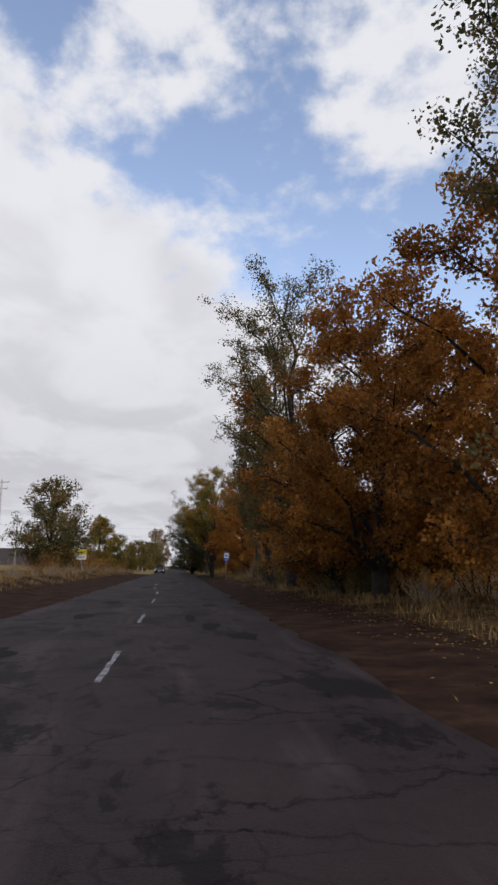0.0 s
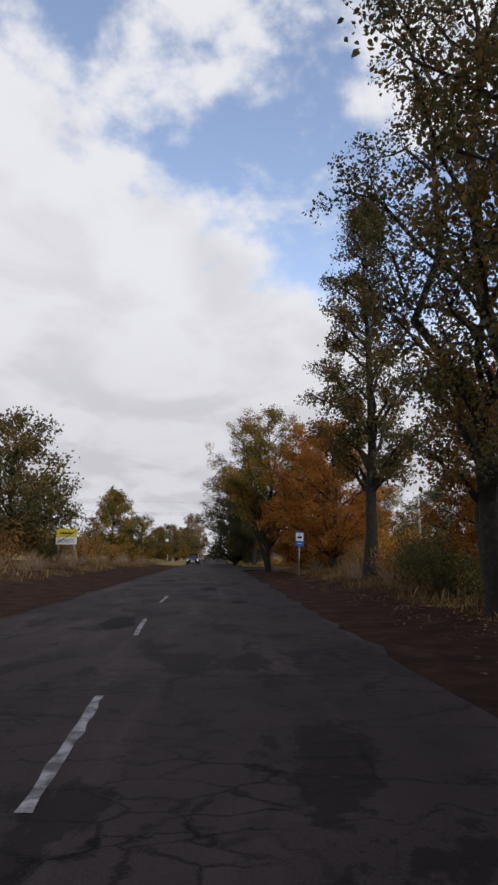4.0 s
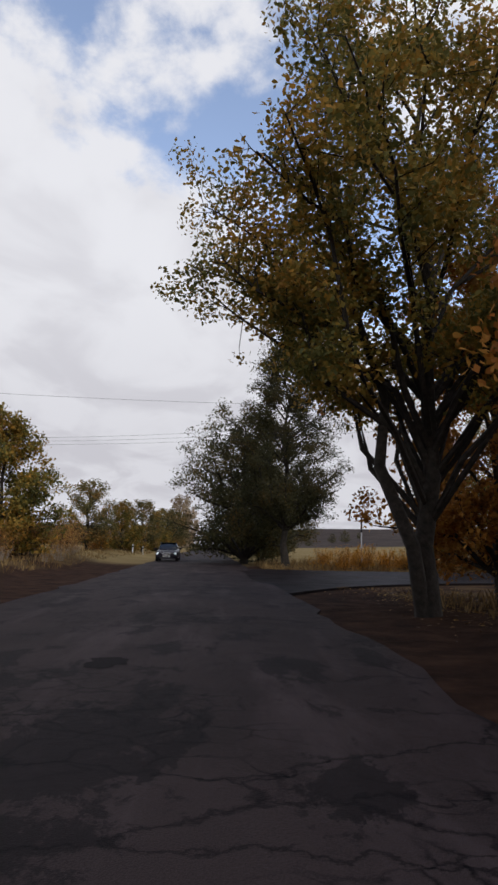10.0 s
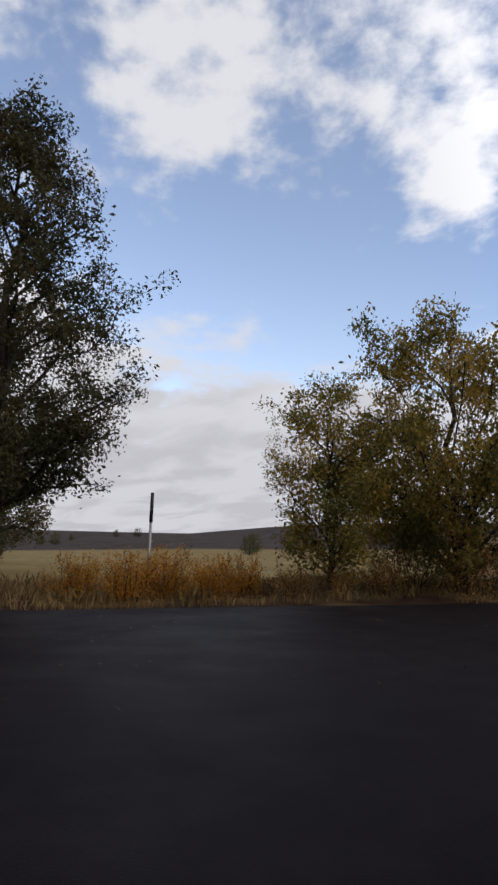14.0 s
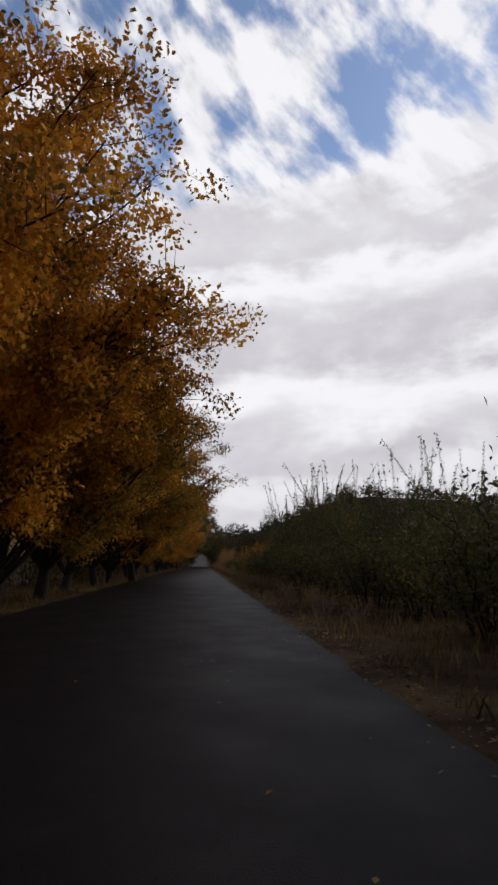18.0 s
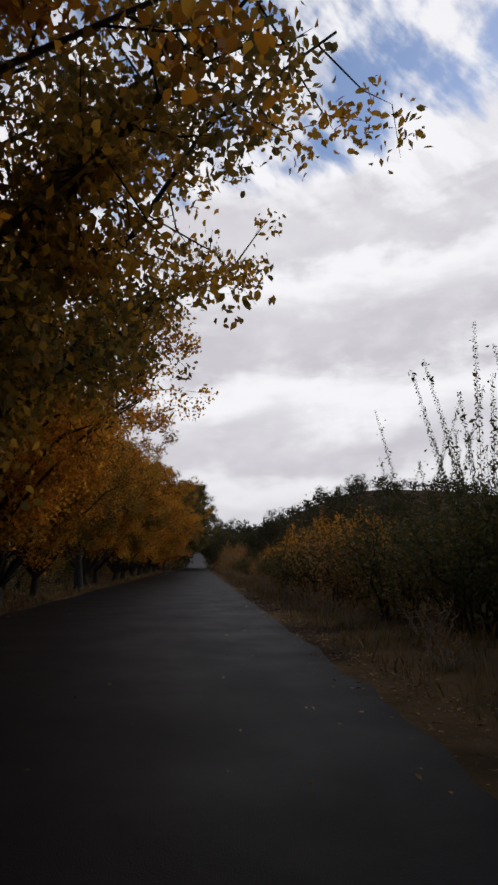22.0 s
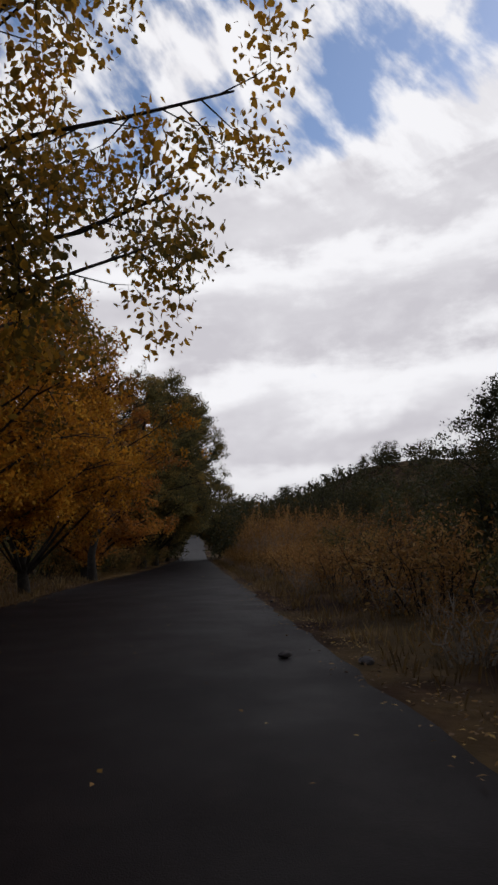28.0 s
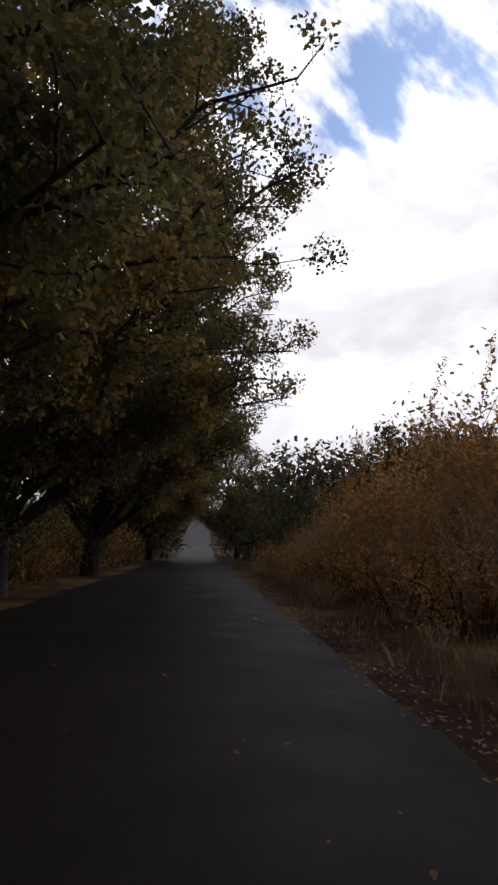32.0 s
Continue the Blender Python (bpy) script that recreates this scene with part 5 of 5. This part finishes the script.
def guide_post(x, y):
    root = new("guide_post")
    root.matrix_basis = pose(x, y, float(land(x, y)))
    part("post", box(0.12, 0.10, 1.15, (0, 0, 0.42), 0.02), WHITE_POST, root)
    part("black_band", box(0.125, 0.105, 0.16, (0, 0, 0.72), 0.01), SIGN_BLACK, root, "black band with reflector")
    return tagged(root, "white roadside guide post with black band", "guide post", "guide posts")


for x, y in ((3.4, 141), (-8.3, 139), (-7.6, 143), (3.4, 191), (-6.5, 191)):
    guide_post(x, y)


# ---------------------------------------------------------------- the oncoming car
def car(x, y):
    paint, cn, cl, cb = material("dark_violet_car_paint", 0.25, 0.0)
    cl.new(ramp(cn, cl, noise_of(cn, cl, 60, 2), [(0.3, (0.008, 0.007, 0.012)), (0.7, (0.014, 0.012, 0.02))]), cb.inputs["Base Color"])
    cb.inputs["Specular IOR Level"].default_value = 0.2
    glass, _, _, gb_ = material("tinted_glass", 0.06)
    gb_.inputs["Base Color"].default_value = (0.012, 0.016, 0.022, 1)
    gb_.inputs["Specular IOR Level"].default_value = 0.6
    chrome = plain("chrome", (0.6, 0.6, 0.62), 0.2, 1.0, 0.05)
    rubber = plain("tyre_rubber", (0.018, 0.018, 0.018), 0.85)
    lamp, _, _, lb = material("lit_headlamp", 0.2)
    lb.inputs["Base Color"].default_value = (0.8, 0.85, 0.9, 1)
    lb.inputs["Emission Color"].default_value = (0.85, 0.93, 1.0, 1)
    lb.inputs["Emission Strength"].default_value = 0.4
    root = new("sedan_car")
    root.matrix_basis = pose(x, y, 0.0, 0, 0, 0)

    def loft(rows):
        """rows of y, half width, underside, shoulder, top and its half width."""
        bm = bmesh.new()
        rings = []
        for yy, w, z0, zs, zt, wt in rows:
            ring = [(-w * 0.86, z0), (-w, z0 + 0.10), (-w, (z0 + zs) / 2), (-w * 0.985, zs), (-wt, zt), (-wt * 0.5, zt + 0.025), (wt * 0.5, zt + 0.025), (wt, zt), (w * 0.985, zs), (w, (z0 + zs) / 2), (w, z0 + 0.10), (w * 0.86, z0)]
            rings.append([bm.verts.new((px, yy, pz)) for px, pz in ring])
        for r0, r1 in zip(rings, rings[1:]):
            for k in range(12):
                bm.faces.new((r0[k], r0[(k + 1) % 12], r1[(k + 1) % 12], r1[k]))
        bm.faces.new(rings[0])
        bm.faces.new(rings[-1][::-1])
        return bm

    part("body", loft([(-2.38, 0.66, 0.34, 0.56, 0.60, 0.55), (-2.30, 0.80, 0.26, 0.62, 0.70, 0.66), (-2.05, 0.87, 0.22, 0.68, 0.77, 0.72), (-1.4, 0.895, 0.20, 0.74, 0.86, 0.74), (-0.8, 0.90, 0.20, 0.80, 0.93, 0.74),
                       (0.0, 0.90, 0.20, 0.84, 0.94, 0.76), (1.2, 0.90, 0.20, 0.86, 0.96, 0.76), (1.7, 0.89, 0.22, 0.86, 0.97, 0.74), (2.25, 0.84, 0.28, 0.80, 0.93, 0.68), (2.38, 0.74, 0.38, 0.66, 0.78, 0.6)]), paint, root, "dark violet bodywork", True)
    part("cabin", loft([(-0.86, 0.74, 0.86, 0.90, 0.92, 0.66), (-0.15, 0.73, 0.86, 1.20, 1.36, 0.58), (0.15, 0.73, 0.86, 1.24, 1.41, 0.57), (0.9, 0.73, 0.86, 1.24, 1.40, 0.57), (1.2, 0.72, 0.86, 1.18, 1.34, 0.57), (1.78, 0.70, 0.86, 0.92, 0.95, 0.62)]), glass, root, "dark tinted windows", True)
    part("roof", loft([(-0.16, 0.60, 1.36, 1.37, 1.385, 0.54), (0.2, 0.60, 1.385, 1.41, 1.435, 0.55), (0.9, 0.60, 1.385, 1.41, 1.43, 0.55), (1.2, 0.60, 1.33, 1.345, 1.365, 0.54)]), paint, root, "", True)
    for sx in (-1, 1):
        part("windscreen_pillar", rod((sx * 0.71, -0.84, 0.9), (sx * 0.585, -0.14, 1.37), 0.035, 0.03, 8), paint, root)
        part("rear_pillar", rod((sx * 0.69, 1.76, 0.93), (sx * 0.585, 1.15, 1.36), 0.05, 0.04, 8), paint, root)
        part("centre_pillar", rod((sx * 0.745, 0.45, 0.9), (sx * 0.61, 0.45, 1.38), 0.03, 0.025, 8), paint, root)
        part("mirror", box(0.20, 0.10, 0.14, (sx * 1.0, -0.62, 0.98), 0.03), paint, root)
        for dx, r in ((0.66, 0.105), (0.44, 0.085)):
            part("headlight", disc(r, 0.10, (sx * dx, -2.31, 0.60), "Y", 20, 0.01), lamp if r > 0.1 else chrome, root, "lit round headlight" if r > 0.1 else "round chrome lamp")
        for wy in (-1.48, 1.38):
            wheel = new("wheel")
            wheel.parent = root
            wheel.location = (sx * 0.78, wy, 0.315)
            part("tyre", disc(0.315, 0.21, (0, 0, 0), "X", 28, 0.035), rubber, wheel)
            part("rim", disc(0.20, 0.02, (sx * 0.10, 0, 0), "X", 20, 0.006), chrome, wheel)
    part("bumper", box(1.66, 0.22, 0.24, (0, -2.30, 0.37), 0.06), paint, root)
    grille = part("grille", slab([(-0.36, 0.10), (0.36, 0.10), (0.28, -0.13), (-0.28, -0.13)], 0.05, pose(0, -2.42, 0.60)), chrome, root, "chrome radiator grille")
    for k in range(4):
        part("grille_bar", box(0.62 - 0.05 * k, 0.02, 0.022, (0, -2.43, 0.665 - 0.05 * k)), WIRE, grille)
    plate = part("number_plate", box(0.52, 0.012, 0.115, (0, -2.418, 0.40), 0.003), SIGN_WHITE, root, "white number plate")
    part("plate_bar", box(0.40, 0.006, 0.05, (0, -2.427, 0.40)), SIGN_BLACK, plate)
    part("lower_intake", box(1.0, 0.03, 0.08, (0, -2.412, 0.28), 0.01), WIRE, root)
    return tagged(root, "dark violet saloon car with lit round headlights", "car")


car(-3.2, 120.0)


# ---------------------------------------------------------------- on the road
def painted_dash(y0, y1):
    n = 12
    rg = np.random.default_rng(int(y0 * 10) + 500)
    v, f = [], []
    for i, yy in enumerate(np.linspace(y0, y1, n)):
        w0, w1 = rg.normal(0, 0.008), rg.normal(0, 0.008)
        mid = -0.86 - 0.60 * float(smooth(yy, 28, 45))
        v += [(mid - 0.04 + w0, yy, 0.034), (mid + 0.04 + w1, yy, 0.034)]
    for i in range(n - 1):
        f.append((2 * i, 2 * i + 1, 2 * i + 3, 2 * i + 2))
    return tagged(link("lane_marking", v, f, WORN_PAINT), "worn white painted dash on cracked asphalt", "road marking", "lane markings")


for y0 in (-0.2, 7.6, 15.3, 23.4, 30.8, 38.0, 45.2):
    painted_dash(y0, y0 + 2.7)


def asphalt_patch(x, y, w, l, seed):
    """A thin ragged patch of darker asphalt laid on the road."""
    rg = np.random.default_rng(seed)
    n = 72
    rim_ = []
    waves = [(k, rg.uniform(0, 6.28), rg.uniform(0.4, 1.0) / k ** 0.75) for k in (2, 3, 5, 7, 11, 16, 23)]
    for i in range(n):
        q = 2 * math.pi * i / n
        k = 0.85 + 0.27 * sum(a_ * math.sin(f_ * q + p_) for f_, p_, a_ in waves)
        rim_.append((x + w / 2 * math.cos(q) * k, y + l / 2 * math.sin(q) * k))
    crown_ = lambda px: 0.03 * max(0.0, 1 - abs(px + 0.975) / 3.3) + 0.006
    v = [(x, y, crown_(x))] + [(px, py, crown_(px)) for px, py in rim_]
    f = [(0, 1 + i, 1 + (i + 1) % n) for i in range(n)]
    return tagged(link("asphalt_patch", v, f, PATCH), "dark ragged repair patch on the grey road", "asphalt patch", "asphalt patches")


for i, (x, y, w, l) in enumerate(((0.35, 16.6, 0.35, 2.2), (0.75, 14.4, 0.5, 1.8), (1.25, 12.4, 0.75, 1.2), (-2.4, 17.6, 0.7, 2.0), (1.1, 22, 0.6, 1.2), (-2.3, 24, 0.8, 2.2), (0.7, 45.5, 0.6, 1.0), (-0.2, 52.4, 0.8, 3.0),
                                  (0.9, 57, 0.5, 1.0), (-2.4, 68, 0.9, 1.6), (-2.3, 60, 0.9, 2.2), (-1.7, 62.8, 0.5, 1.6), (-1.8, 40, 0.8, 2.4), (-2.8, 10, 0.9, 2.2), (-0.3, 61.5, 0.4, 0.9), (-1.0, 74.5, 0.6, 0.7))):
    asphalt_patch(x, y, w, l, 40 + i)


def stone(x, y, z, r, seed):
    rg = np.random.default_rng(seed)
    bm = bmesh.new()
    bmesh.ops.create_icosphere(bm, subdivisions=2, radius=r)
    for q in bm.verts:
        q.co = Vector((q.co.x * 1.3, q.co.y, q.co.z * 0.65)) * (1 + rg.normal(0, 0.08))
    ob = part("stone", bm, STONE)
    ob.matrix_basis = pose(x, y, z + r * 0.4, 0, 0, rg.uniform(0, 360))
    return tagged(ob, "grey stone lying on the dark asphalt", "stone", "stones")


stone(*side(122.9, 1.15), 0.0, 0.07, 1)
for i in range(16):
    rgs = np.random.default_rng(70 + i)
    px, py = side(20 + i * 11 + rgs.uniform(-4, 4), 2.1 + rgs.uniform(-0.1, 0.4))
    stone(px, py, float(land(px, py)), rgs.uniform(0.04, 0.09), 80 + i)
